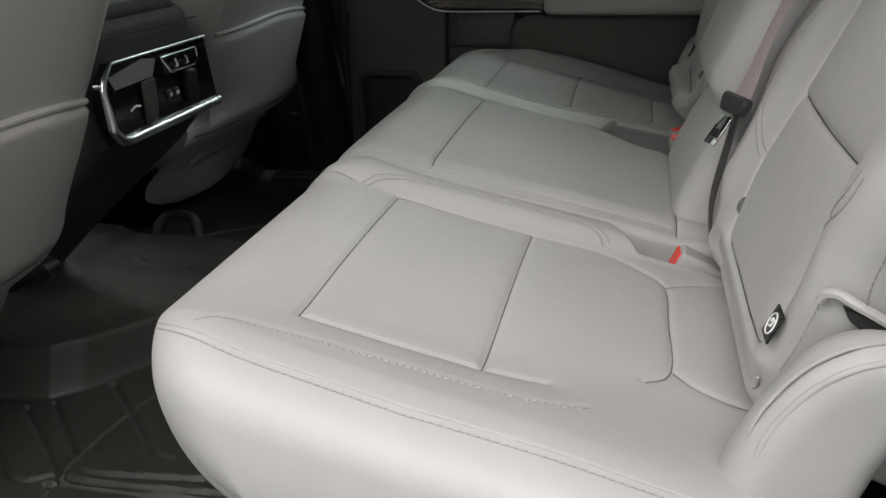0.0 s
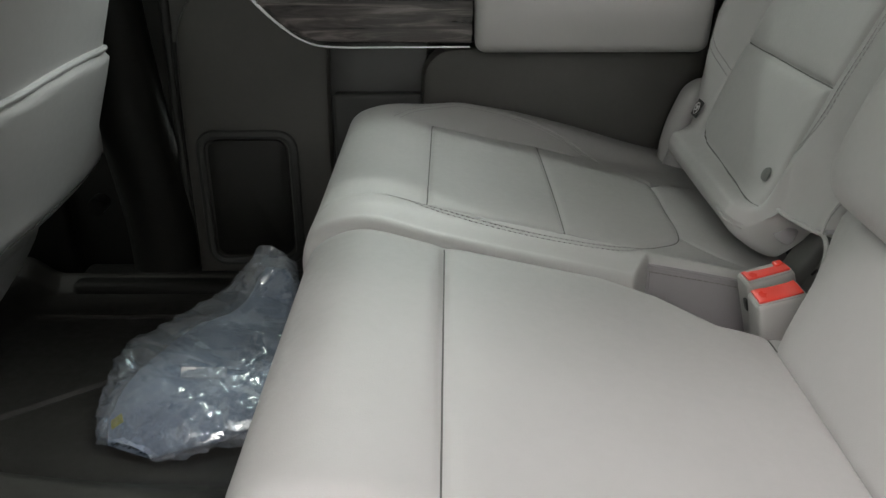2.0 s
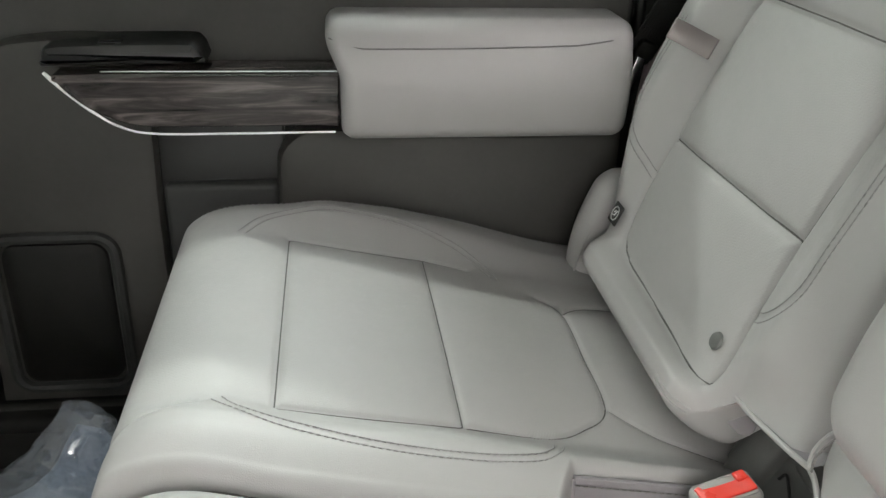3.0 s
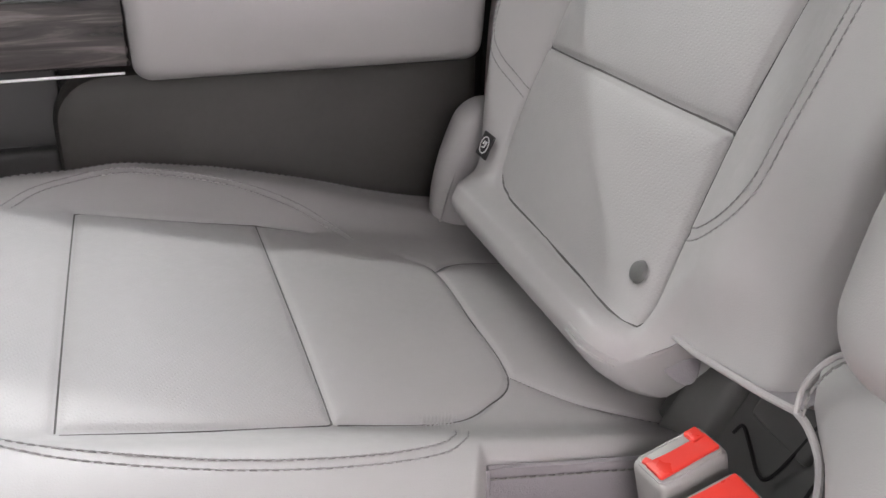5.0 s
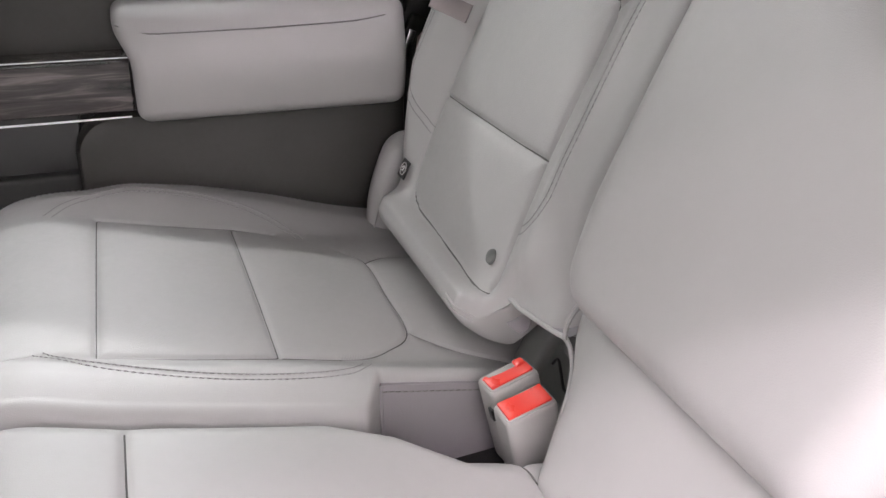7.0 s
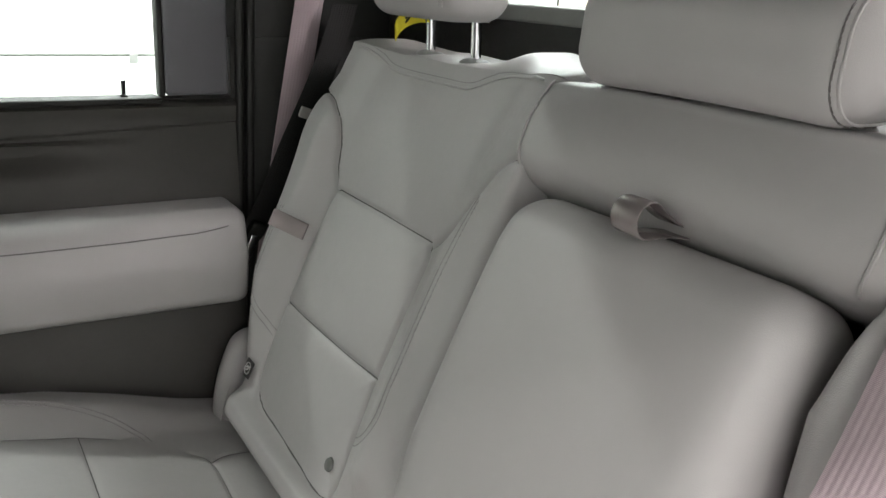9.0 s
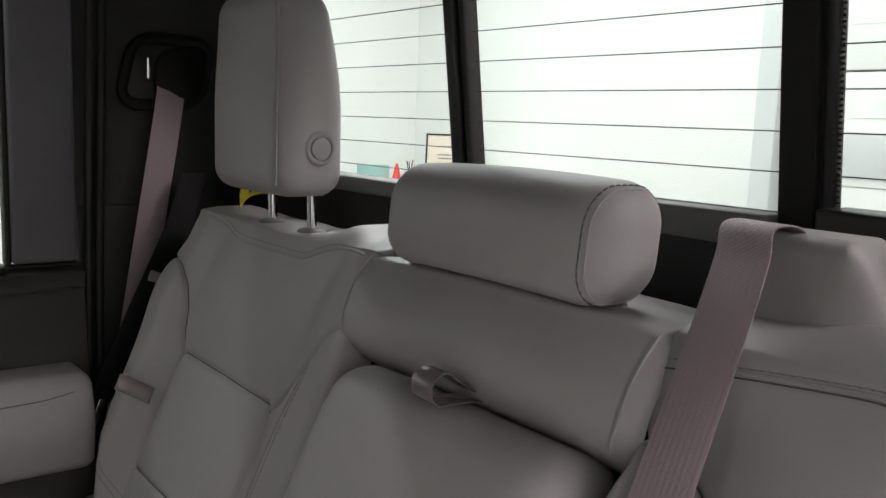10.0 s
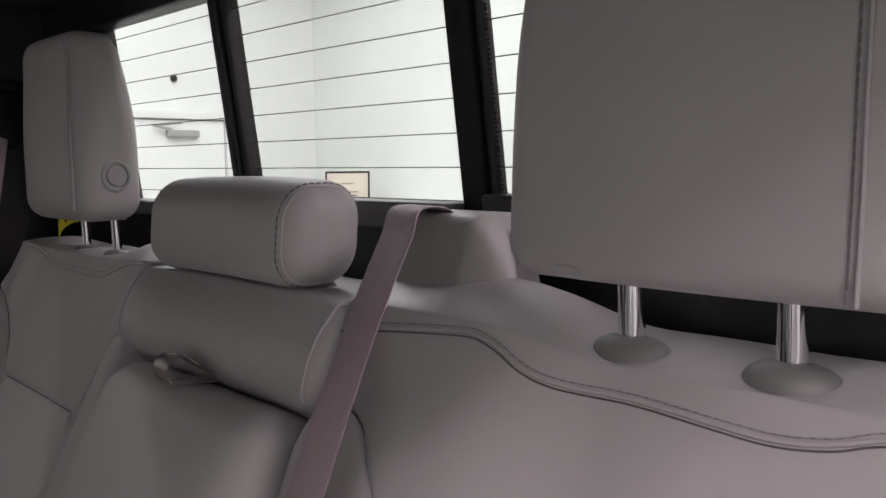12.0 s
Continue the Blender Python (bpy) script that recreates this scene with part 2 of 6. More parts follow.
def tube(points, radius, sides=8, closed=False):
    p = np.asarray(points, float)
    n = len(p)
    tang = np.roll(p, -1, 0) - np.roll(p, 1, 0) if closed else np.gradient(p, axis=0)
    tang /= np.linalg.norm(tang, axis=1, keepdims=True) + 1e-12
    up = np.array([0.0, 0.0, 1.0]) if abs(tang[0][2]) < 0.9 else np.array([1.0, 0, 0])
    verts, faces = [], []
    rad = np.broadcast_to(radius, n)
    for i in range(n):
        up = up - tang[i] * (up @ tang[i])
        up /= np.linalg.norm(up)
        side = np.cross(tang[i], up)
        for j in range(sides):
            a = 2 * math.pi * j / sides
            verts.append(p[i] + rad[i] * (math.cos(a) * up + math.sin(a) * side))
    for i in range(n if closed else n - 1):
        for j in range(sides):
            a, b = i * sides, (i + 1) % n * sides
            faces.append([a + j, a + (j + 1) % sides, b + (j + 1) % sides, b + j])
    if not closed:
        faces += [list(range(sides))[::-1], list(range((n - 1) * sides, n * sides))]
    return np.array(verts), faces


def lathe(profile, n=28):
    """Turns (radius, height) round z."""
    verts, faces = [], []
    for r, z in profile:
        verts += [(r * math.cos(2 * math.pi * i / n), r * math.sin(2 * math.pi * i / n), z) for i in range(n)]
    for a in range(len(profile) - 1):
        for i in range(n):
            j = (i + 1) % n
            faces.append([a * n + i, a * n + j, (a + 1) * n + j, (a + 1) * n + i])
    faces += [list(range(n))[::-1], list(range((len(profile) - 1) * n, len(profile) * n))]
    return np.array(verts, float), faces


def strap(name, points, sides, width, thick, material, parent, label=""):
    """A flat band along points; sides: its width's direction at each point."""
    p, s = np.asarray(points, float), np.asarray(sides, float)
    s = s / np.linalg.norm(s, axis=1, keepdims=True)
    t = np.gradient(p, axis=0)
    nrm = np.cross(t, s)
    nrm /= np.linalg.norm(nrm, axis=1, keepdims=True)
    ring = [(-0.5, -0.3), (-0.47, -0.5), (0.47, -0.5), (0.5, -0.3), (0.5, 0.3), (0.47, 0.5), (-0.47, 0.5), (-0.5, 0.3)]
    verts = [p[i] + s[i] * a * width + nrm[i] * b * thick for i in range(len(p)) for a, b in ring]
    faces = []
    for i in range(len(p) - 1):
        for j in range(8):
            faces.append([8 * i + j, 8 * i + (j + 1) % 8, 8 * i + 8 + (j + 1) % 8, 8 * i + 8 + j])
    faces += [list(range(8))[::-1], list(range(8 * len(p) - 8, 8 * len(p)))]
    ob = solid(name, (verts, faces), material, parent, label, sharp=60)
    run = np.concatenate([[0], np.cumsum(np.linalg.norm(np.diff(p, axis=0), axis=1))])
    uv = ob.data.uv_layers.new(name="band")
    for loop in ob.data.loops:
        i, j = divmod(loop.vertex_index, 8)
        uv.data[loop.index].uv = (ring[j][0] + 0.5, run[i] / 0.5)
    return ob


def apart_from(a, b, lines):
    """How far the plan points (a, b) lie from the nearest of some lines."""
    best = np.full(a.shape, 9.0)
    for line in lines:
        for (x0, y0), (x1, y1) in zip(line[:-1], line[1:]):
            dx, dy = x1 - x0, y1 - y0
            t = np.clip(((a - x0) * dx + (b - y0) * dy) / (dx * dx + dy * dy + 1e-12), 0, 1)
            best = np.minimum(best, np.hypot(a - x0 - t * dx, b - y0 - t * dy))
    return best


def within(a, b, line):
    inside = np.zeros(a.shape, bool)
    for (x0, y0), (x1, y1) in zip(line, np.roll(line, -1, 0)):
        cross = (y0 > b) != (y1 > b)
        inside ^= cross & (a < (x1 - x0) * (b - y0) / (y1 - y0 + 1e-12) + x0)
    return inside


def ramped(v, a, b):
    t = np.clip((v - a) / (b - a), 0, 1)
    return t * t * (3 - 2 * t)


def normals_of(p, hint):
    n = np.cross(np.gradient(p, axis=0), np.gradient(p, axis=1))
    n /= np.linalg.norm(n, axis=2, keepdims=True) + 1e-12
    mid = tuple(s // 2 for s in n.shape[:2])
    flip = (n[mid] @ np.array(hint)) < 0
    return (-n if flip else n), flip


def upholster(p, hint, plan, seams, soft, covers, regions, parent, puff=0.0028, crease=0.0016, thread=0.0009):
    """Sews a cover: presses the seams into the sheet p and cuts it into one mesh for each cover."""
    n, flip = normals_of(p, hint)
    d = apart_from(*plan, seams)
    press = puff * np.exp(-d / 0.01) + crease * np.exp(-((d / 0.0024) ** 2))
    if soft:
        press = press + 0.0009 * np.exp(-((apart_from(*plan, soft) / 0.0028) ** 2))
    p = p - n * press[..., None]
    n, flip = normals_of(p, hint)
    rows, cols = p.shape[:2]
    ids = np.arange(rows * cols).reshape(rows, cols)
    quads = np.stack([ids[:-1, :-1], ids[1:, :-1], ids[1:, 1:], ids[:-1, 1:]], -1)
    if flip:
        quads = quads[..., ::-1]
    mid = [0.25 * (v[:-1, :-1] + v[1:, :-1] + v[1:, 1:] + v[:-1, 1:]) for v in plan]
    kind = np.zeros(quads.shape[:2], int)
    for i, region in enumerate(regions):
        kind[within(*mid, region)] = i + 1
    flat, nf = p.reshape(-1, 3), n.reshape(-1, 3)
    for i, (name, material, label) in enumerate(covers):
        q = quads[kind == i].reshape(-1, 4)
        if len(q):
            used, back = np.unique(q, return_inverse=True)
            solid(name, (flat[used], back.reshape(-1, 4)), material, parent, label, normals=nf[used])
    # thread: radius of the dark tubes that imitate the shade in the seams
    seam_lines(p, n, plan, seams, parent, thread)
    return p, n


def on_sheet(p, n, plan, line):
    """The places and normals on the sheet p of the plan points in line."""
    a, b = plan
    ga, gb, gp = np.gradient(a), np.gradient(b), np.gradient(p, axis=(0, 1))
    places, ways = [], []
    for x, y in line:
        i, j = np.unravel_index(np.argmin((a - x) ** 2 + (b - y) ** 2), a.shape)
        m = np.array([[ga[0][i, j], ga[1][i, j]], [gb[0][i, j], gb[1][i, j]]])
        step = np.zeros(2)
        if abs(np.linalg.det(m)) > 1e-9:
            step = np.clip(np.linalg.solve(m, [x - a[i, j], y - b[i, j]]), -1, 1)
        places.append(p[i, j] + gp[0][i, j] * step[0] + gp[1][i, j] * step[1])
        ways.append(n[i, j])
    return np.array(places), np.array(ways)


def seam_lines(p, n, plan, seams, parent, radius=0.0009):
    """Lays a dark tube along the bottom of each pressed seam, coloured as the shade in it."""
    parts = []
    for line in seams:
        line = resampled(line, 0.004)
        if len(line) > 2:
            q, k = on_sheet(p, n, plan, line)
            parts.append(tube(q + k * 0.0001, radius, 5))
    solid("seam", joined(*parts), SEAM_SHADE, parent, kind="stuff")


def resampled(line, gap):
    line = np.asarray(line, float)
    run = np.concatenate([[0], np.cumsum(np.linalg.norm(np.diff(line, axis=0), axis=1))])
    want = np.arange(gap / 2, run[-1], gap)
    return np.stack([np.interp(want, run, line[:, i]) for i in range(line.shape[1])], 1)


def stitches(name, line, nrm, gap, length, parent, material=None, width=0.0011, lift=0.0004):
    """A row of single thread stitches along places on a surface."""
    run = np.concatenate([[0], np.cumsum(np.linalg.norm(np.diff(line, axis=0), axis=1))])
    want = np.arange(gap / 2, run[-1], gap)
    both = np.concatenate([line, nrm], 1)
    both = np.stack([np.interp(want, run, both[:, i]) for i in range(6)], 1)
    p, n = both[:, :3], both[:, 3:]
    t = np.gradient(p, axis=0)
    parts, holes = [], []
    for i in range(len(p)):
        d = t[i] / (np.linalg.norm(t[i]) + 1e-9)
        u = n[i] / (np.linalg.norm(n[i]) + 1e-9)
        s = np.cross(u, d)
        pts = [p[i] + d * length * a + u * (lift * b) for a, b in ((-0.5, -0.6), (-0.3, 0.7), (0.3, 0.7), (0.5, -0.6))]
        parts.append(tube(pts, width * 0.55, 5))
        hole = p[i] + d * gap * 0.5
        holes.append(([hole + u * 0.0004 + 0.5 * (gap - length * 0.8) * a * d + width * 0.55 * b * s for a, b in ((-1, 0), (-0.5, 0.8), (0.5, 0.8), (1, 0), (0.5, -0.8), (-0.5, -0.8))], [[0, 1, 2, 3, 4, 5]]))
    solid("perforation", joined(*holes), HOLE, parent, kind="stuff")
    return solid(name, joined(*parts), material or THREAD, parent, kind="stuff")


def shifted(line, off):
    line = np.asarray(line, float)
    t = np.gradient(line, axis=0)
    t /= np.linalg.norm(t, axis=1, keepdims=True) + 1e-12
    return line + np.stack([-t[:, 1], t[:, 0]], 1) * off


def loop_line(h, r, n=6):
    """A rounded rectangle of half sizes h."""
    a, b = h
    out = []
    for cx, cy, t0 in ((a - r, b - r, 0), (-a + r, b - r, 90), (-a + r, -b + r, 180), (a - r, -b + r, 270)):
        out += [(cx + r * math.cos(radians(t0 + 90 * i / n)), cy + r * math.sin(radians(t0 + 90 * i / n))) for i in range(n + 1)]
    return np.array(out)


# ---- the showroom ----
def structure(name, shape, material, label, category):
    return solid(name, shape, material, None, label, category=category, kind="structure")


GROUND = -0.72
structure("floor_showroom", slab(-6, 5.0, -6, 6.2, GROUND - 0.1, GROUND), CONCRETE, "grey sealed concrete showroom floor", "floor")
structure("ceiling", slab(-6, 5.0, -6, 6.2, 3.2, 3.3), CEILING, "white painted showroom ceiling", "ceiling")
structure("wall_east", slab(4.8, 5.0, -6, 6.2, GROUND, 3.2), WALL, "white painted showroom wall behind the truck", "wall")
structure("wall_west", slab(-6.2, -6, -6, 6.2, GROUND, 3.2), WALL, "white painted showroom wall", "wall")
structure("wall_south", slab(-6, 4.8, -6.2, -6, GROUND, 3.2), WALL, "white painted showroom wall", "wall")
structure("wall_north", slab(-6, 4.8, 6.0, 6.2, GROUND, 3.2), WALL, "white painted showroom wall beside the truck", "wall")

# ---- the cab ----
FLOOR = 0.045
structure("floor_cab", slab(-1.7, 0.66, -0.84, 0.84, -0.06, FLOOR - 0.012), CARPET, "black carpeted cab floor", "floor")
structure("ceiling_cab", slab(-1.5, 0.74, -0.72, 0.72, 1.24, 1.29, 0.02), LINING, "dark fabric headliner of the cab", "ceiling")
structure("wall_rear_cab", slab(0.665, 0.70, -0.84, 0.84, -0.06, 0.86), BLACK, "black back panel of the cab below the rear window", "wall")
structure("wall_front_cab", slab(-1.75, -1.7, -0.84, 0.84, -0.06, 0.75), DARK, "dark dashboard bulkhead of the cab", "wall")
structure("wall_far_upper", slab(-1.5, 0.70, 0.70, 0.80, 1.16, 1.26, 0.03), LINING, "dark roof rail over the passenger side doors", "wall")
structure("wall_near_upper", slab(-1.5, 0.70, -0.80, -0.70, 1.17, 1.26, 0.03), LINING, "dark roof rail over the driver side doors", "wall")
structure("wall_near_sill", slab(-0.5, 0.5, -0.86, -0.76, -0.06, 0.05, 0.02), DARK, "dark sill of the open rear door", "sill")
structure("wall_near_pillar_c", slab(0.47, 0.70, -0.86, -0.76, -0.06, 1.24, 0.02), PILLAR, "dark grey rear roof pillar on the driver side", "pillar")
structure("wall_near_pillar_b", slab(-0.72, -0.56, -0.86, -0.76, -0.06, 1.24, 0.02), DARK, "dark centre pillar on the driver side", "pillar")
structure("wall_near_front_door", slab(-1.7, -0.72, -0.86, -0.78, -0.06, 0.72, 0.02), DARK, "dark front door panel on the driver side", "door")
structure("wall_far_front_door", slab(-1.7, -0.62, 0.78, 0.86, -0.06, 0.72, 0.02), DARK, "dark front door panel on the passenger side", "door")


structure("wall_underbody", slab(-1.7, 0.7, -0.6, 0.6, GROUND, -0.06), BLACK, "plain black underbody carrying the cab", "underbody")


structure("wall_near_quarter", [(np.array([(x, y, z) for y in (-0.80, -0.745) for x, z in ((-0.08, 1.215), (0.2, 1.15), (0.36, 1.1), (0.475, 1.05), (0.475, 1.24), (-0.08, 1.24))]),
           [[5, 4, 3, 2, 1, 0], [6, 7, 8, 9, 10, 11], *[[i, (i + 1) % 6, 6 + (i + 1) % 6, 6 + i] for i in range(6)]])][0], PILLAR, "dark sloping rear edge of the door opening", "pillar")


def rear_window():
    """Three panes in a black frame that leans forward, with heater wires."""
    w = thing("window_1", "three-part rear cab window with black frame and heater wires", "window", (0.67, 0, 0.99), kind="structure")

    def leant(shape):
        v, f = shape
        v = v.copy()
        v[:, 0] -= 0.13 * (v[:, 2] - 0.9)
        return v, f

    def bar(name, x0, x1, y0, y1, z0, z1, material, label="", r=0.004):
        return solid(name, leant(slab(x0, x1, y0, y1, z0, z1, r)), material, w, label)

    bar("window_frame", 0.66, 0.70, -0.80, 0.80, 1.122, 1.3, BLACK, r=0.006)
    bar("window_frame", 0.66, 0.70, -0.80, -0.63, 0.85, 1.13, BLACK, r=0.006)
    bar("window_frame", 0.66, 0.70, 0.60, 0.80, 0.85, 1.13, BLACK, r=0.006)
    bar("window_sill", 0.655, 0.70, -0.148, 0.226, 0.852, 0.880, SHADOW_PLASTIC, "grey lower rail of the sliding pane")
    bar("window_sill", 0.655, 0.70, 0.243, 0.62, 0.845, 0.866, SHADOW_PLASTIC)
    bar("window_sill", 0.655, 0.70, -0.63, -0.188, 0.845, 0.889, BLACK)
    bar("mullion", 0.662, 0.69, 0.231, 0.249, 0.85, 1.13, BLACK)
    bar("mullion", 0.668, 0.69, 0.219, 0.2305, 0.885, 1.118, PILLAR, "dark grey edge rail of the sliding pane", r=0.0045)
    bar("mullion", 0.672, 0.69, -0.179, -0.1475, 0.85, 1.13, DARK)
    bar("mullion", 0.677, 0.69, -0.192, -0.1795, 0.85, 1.13, BLACK)
    for a, b in ((-0.635, -0.19), (-0.152, 0.222), (0.246, 0.61)):
        pane = bar("pane", 0.682, 0.686, a, b, 0.86, 1.126, GLASS, r=0.001)
        pane.visible_shadow = False
        for i in range(8):
            z = 0.8808 + 0.0317 * i
            solid("heater_wire", leant(tube([(0.6805, a, z), (0.6805, b, z)], 0.0006, 5)), BLACK, pane)
    # a row of printed dots along the edge of the third pane
    dot = leant(joined(*[slab(0.6795, 0.6812, -0.1945, -0.191, z, z + 0.0021, 0.0006, 1) for z in np.arange(0.892, 1.12, 0.0042)]))
    solid("printed_dots", dot, BLACK, w, "row of small black dots printed on the glass")
    return w


rear_window()


# ---- the rear seat: cushions ----
def profile_curve():
    pts = curve([(0.06, 0.205), (0.0, 0.205), (-0.045, 0.222), (-0.086, 0.255), (-0.107, 0.295), (-0.112, 0.336), (-0.098, 0.363),
                 (-0.055, 0.374), (0.0, 0.3615), (0.08, 0.3424), (0.15, 0.327), (0.3, 0.294), (0.42, 0.268)], 16)
    pts = resampled(pts, 0.0026)
    run = np.concatenate([[0], np.cumsum(np.linalg.norm(np.diff(pts, axis=0), axis=1))])
    k = np.argmin(np.where(pts[:, 1] > 0.3, np.abs(pts[:, 0]), 9))
    return pts, run - run[k]


def cushion_sheet(edge_a, edge_b, bulge, ra=0.02, rb=0.02, gap=0.0026, round_a=0.0, round_b=0.0, corner=0.012):
    """A soft block from edge_a(X) to edge_b(X) across; X runs over the nose to the back. round_a, round_b: the plan radius of a free front corner."""
    prof, run = profile_curve()
    side = np.linspace(0.165, 0.0, 34, endpoint=False)
    arc = np.linspace(0, math.pi / 2, 12, endpoint=False)
    top = np.linspace(0, 1, int(0.5 / gap))
    low = np.interp(run, [-0.25, -0.12, 0.05, 0.4], [0.21, 0.215, 0.2, 0.2])
    peak = int(np.argmin(prof[:, 0]))
    front = np.where(np.arange(len(run)) < peak, prof[peak, 0], prof[:, 0])
    nose_z, nose_x = prof[:peak, 1], prof[:peak, 0]
    start = int(np.argmax(nose_z > 0.206))

    def lean(z):
        return np.interp(z, nose_z[start:], nose_x[start:]) - prof[peak, 0]

    def turn(size):
        return np.arccos(np.clip(1 - (front - prof[peak, 0]) / size, 0, 1)) if size else np.full(len(run), math.pi / 2)

    def column(edge, way, r, size, off, drop):
        """One line of the side face: it falls from the rim, and sweeps round the front corner."""
        th = turn(size)
        y_rim = edge(run) - way * size * (1 - np.sin(th))
        z_rim = prof[:, 1] + bulge(run, y_rim - way * r) * ramped(run, -0.16, -0.06)
        if not size:
            share = np.clip(drop / np.maximum(z_rim - low, 0.02), 0, 1)
            y = edge(run) - way * off
            d = np.clip(off, 0, corner)
            pull = corner - math.sqrt(max(corner**2 - (corner - d) ** 2, 0))
            x = prof[:, 0] + (0.03 * share**2 + pull) * ramped(-prof[:, 0], -0.12, 0.07)
            return np.stack([x, y, z_rim + (low - z_rim) * share], -1)
        q = drop / (0.165 + r)
        a = th + (math.pi / 2 - th) * q
        z = z_rim + (low - z_rim) * q
        swell = 0.007 * math.sin(q * math.pi) * np.sin(a)
        y = edge(run) - way * (size * (1 - np.sin(a)) + off * np.sin(th) - swell)
        fade = 1 - ramped(prof[:, 0], -0.06, 0.16)
        x_low = prof[peak, 0] + size * (1 - np.cos(a)) + lean(np.minimum(z, 0.334))
        x_far = prof[:, 0] + lean(np.minimum(z, 0.334)) * fade
        near = prof[:, 0] < prof[peak, 0] + size
        x = np.where(near, np.where(np.arange(len(run)) < peak, x_low, np.maximum(x_low, prof[:, 0] * (1 - q) + x_low * q)), x_far)
        return np.stack([x, y, z], -1)

    rows = []
    for off, drop in [(0.0, ra + s) for s in side] + [(ra * (1 - math.cos(t)), ra * (1 - math.sin(t))) for t in arc]:
        rows.append(column(edge_a, -1, ra, round_a, off, drop))
    first = edge_a(run) + round_a * (1 - np.sin(turn(round_a))) + ra * np.sin(turn(round_a))
    last = edge_b(run) - round_b * (1 - np.sin(turn(round_b))) - rb * np.sin(turn(round_b))
    for t in top:
        y = first + (last - first) * t
        z = prof[:, 1] + bulge(run, y) * ramped(run, -0.16, -0.06)
        pull = np.zeros(len(run))
        for edge, size, way in ((edge_a, round_a, 1), (edge_b, round_b, -1)):
            if not size:
                d = np.clip((y - edge(run)) * way, 0, corner)
                pull = pull + corner - np.sqrt(np.maximum(corner**2 - (corner - d) ** 2, 0))
        rows.append(np.stack([prof[:, 0] + pull * ramped(-prof[:, 0], -0.12, 0.07), y, z], -1))
    for off, drop in ([(0.0, rb + s) for s in side] + [(rb * (1 - math.cos(t)), rb * (1 - math.sin(t))) for t in arc])[::-1]:
        rows.append(column(edge_b, 1, rb, round_b, off, drop))
    p = np.stack(rows, 1)
    plan = (np.repeat(run[:, None], p.shape[1], 1), p[:, :, 1].copy())
    return p, plan


def mirror(line):
    return np.asarray(line, float) * np.array([1, -1])


OUTER_ARC = curve([(-0.047, 0.592), (-0.03, 0.628), (0.0, 0.647), (0.06, 0.659), (0.13, 0.655), (0.19, 0.635), (0.222, 0.607), (0.231, 0.584)], 6)
NEAR_ARC = curve([(-0.066, 0.65), (-0.045, 0.641), (-0.02, 0.637), (0.03, 0.636), (0.09, 0.639), (0.14, 0.642), (0.19, 0.639), (0.215, 0.632), (0.233, 0.622)], 6)
INNER_ARC = curve([(-0.042, 0.298), (-0.025, 0.277), (0.01, 0.263), (0.08, 0.253), (0.15, 0.252), (0.205, 0.26), (0.226, 0.275), (0.232, 0.288)], 6)
MID_INSERT = np.array([(0.0, 0.297), (0.0, 0.6), (0.15, 0.606), (0.153, 0.304)])
REAR_INSERT = np.concatenate([[(0.153, 0.304), (0.15, 0.606)], curve([(0.15, 0.606), (0.2, 0.598), (0.24, 0.58), (0.275, 0.553), (0.297, 0.525), (0.297, 0.44), (0.295, 0.356), (0.265, 0.322), (0.228, 0.304), (0.153, 0.304)], 6)])
NOSE = np.concatenate([[(-0.3, 0.255)], curve([(-0.13, 0.255), (-0.09, 0.272), (-0.05, 0.291), (0.0, 0.297)], 5), [(0.0, 0.6)], curve([(0.0, 0.6), (-0.05, 0.592), (-0.1, 0.6), (-0.14, 0.61)], 5), [(-0.3, 0.61)]])
REAR_LINES = [curve([(0.297, 0.525), (0.315, 0.541), (0.345, 0.551), (0.42, 0.56)], 5), curve([(0.295, 0.356), (0.315, 0.338), (0.345, 0.318), (0.42, 0.29)], 5)]


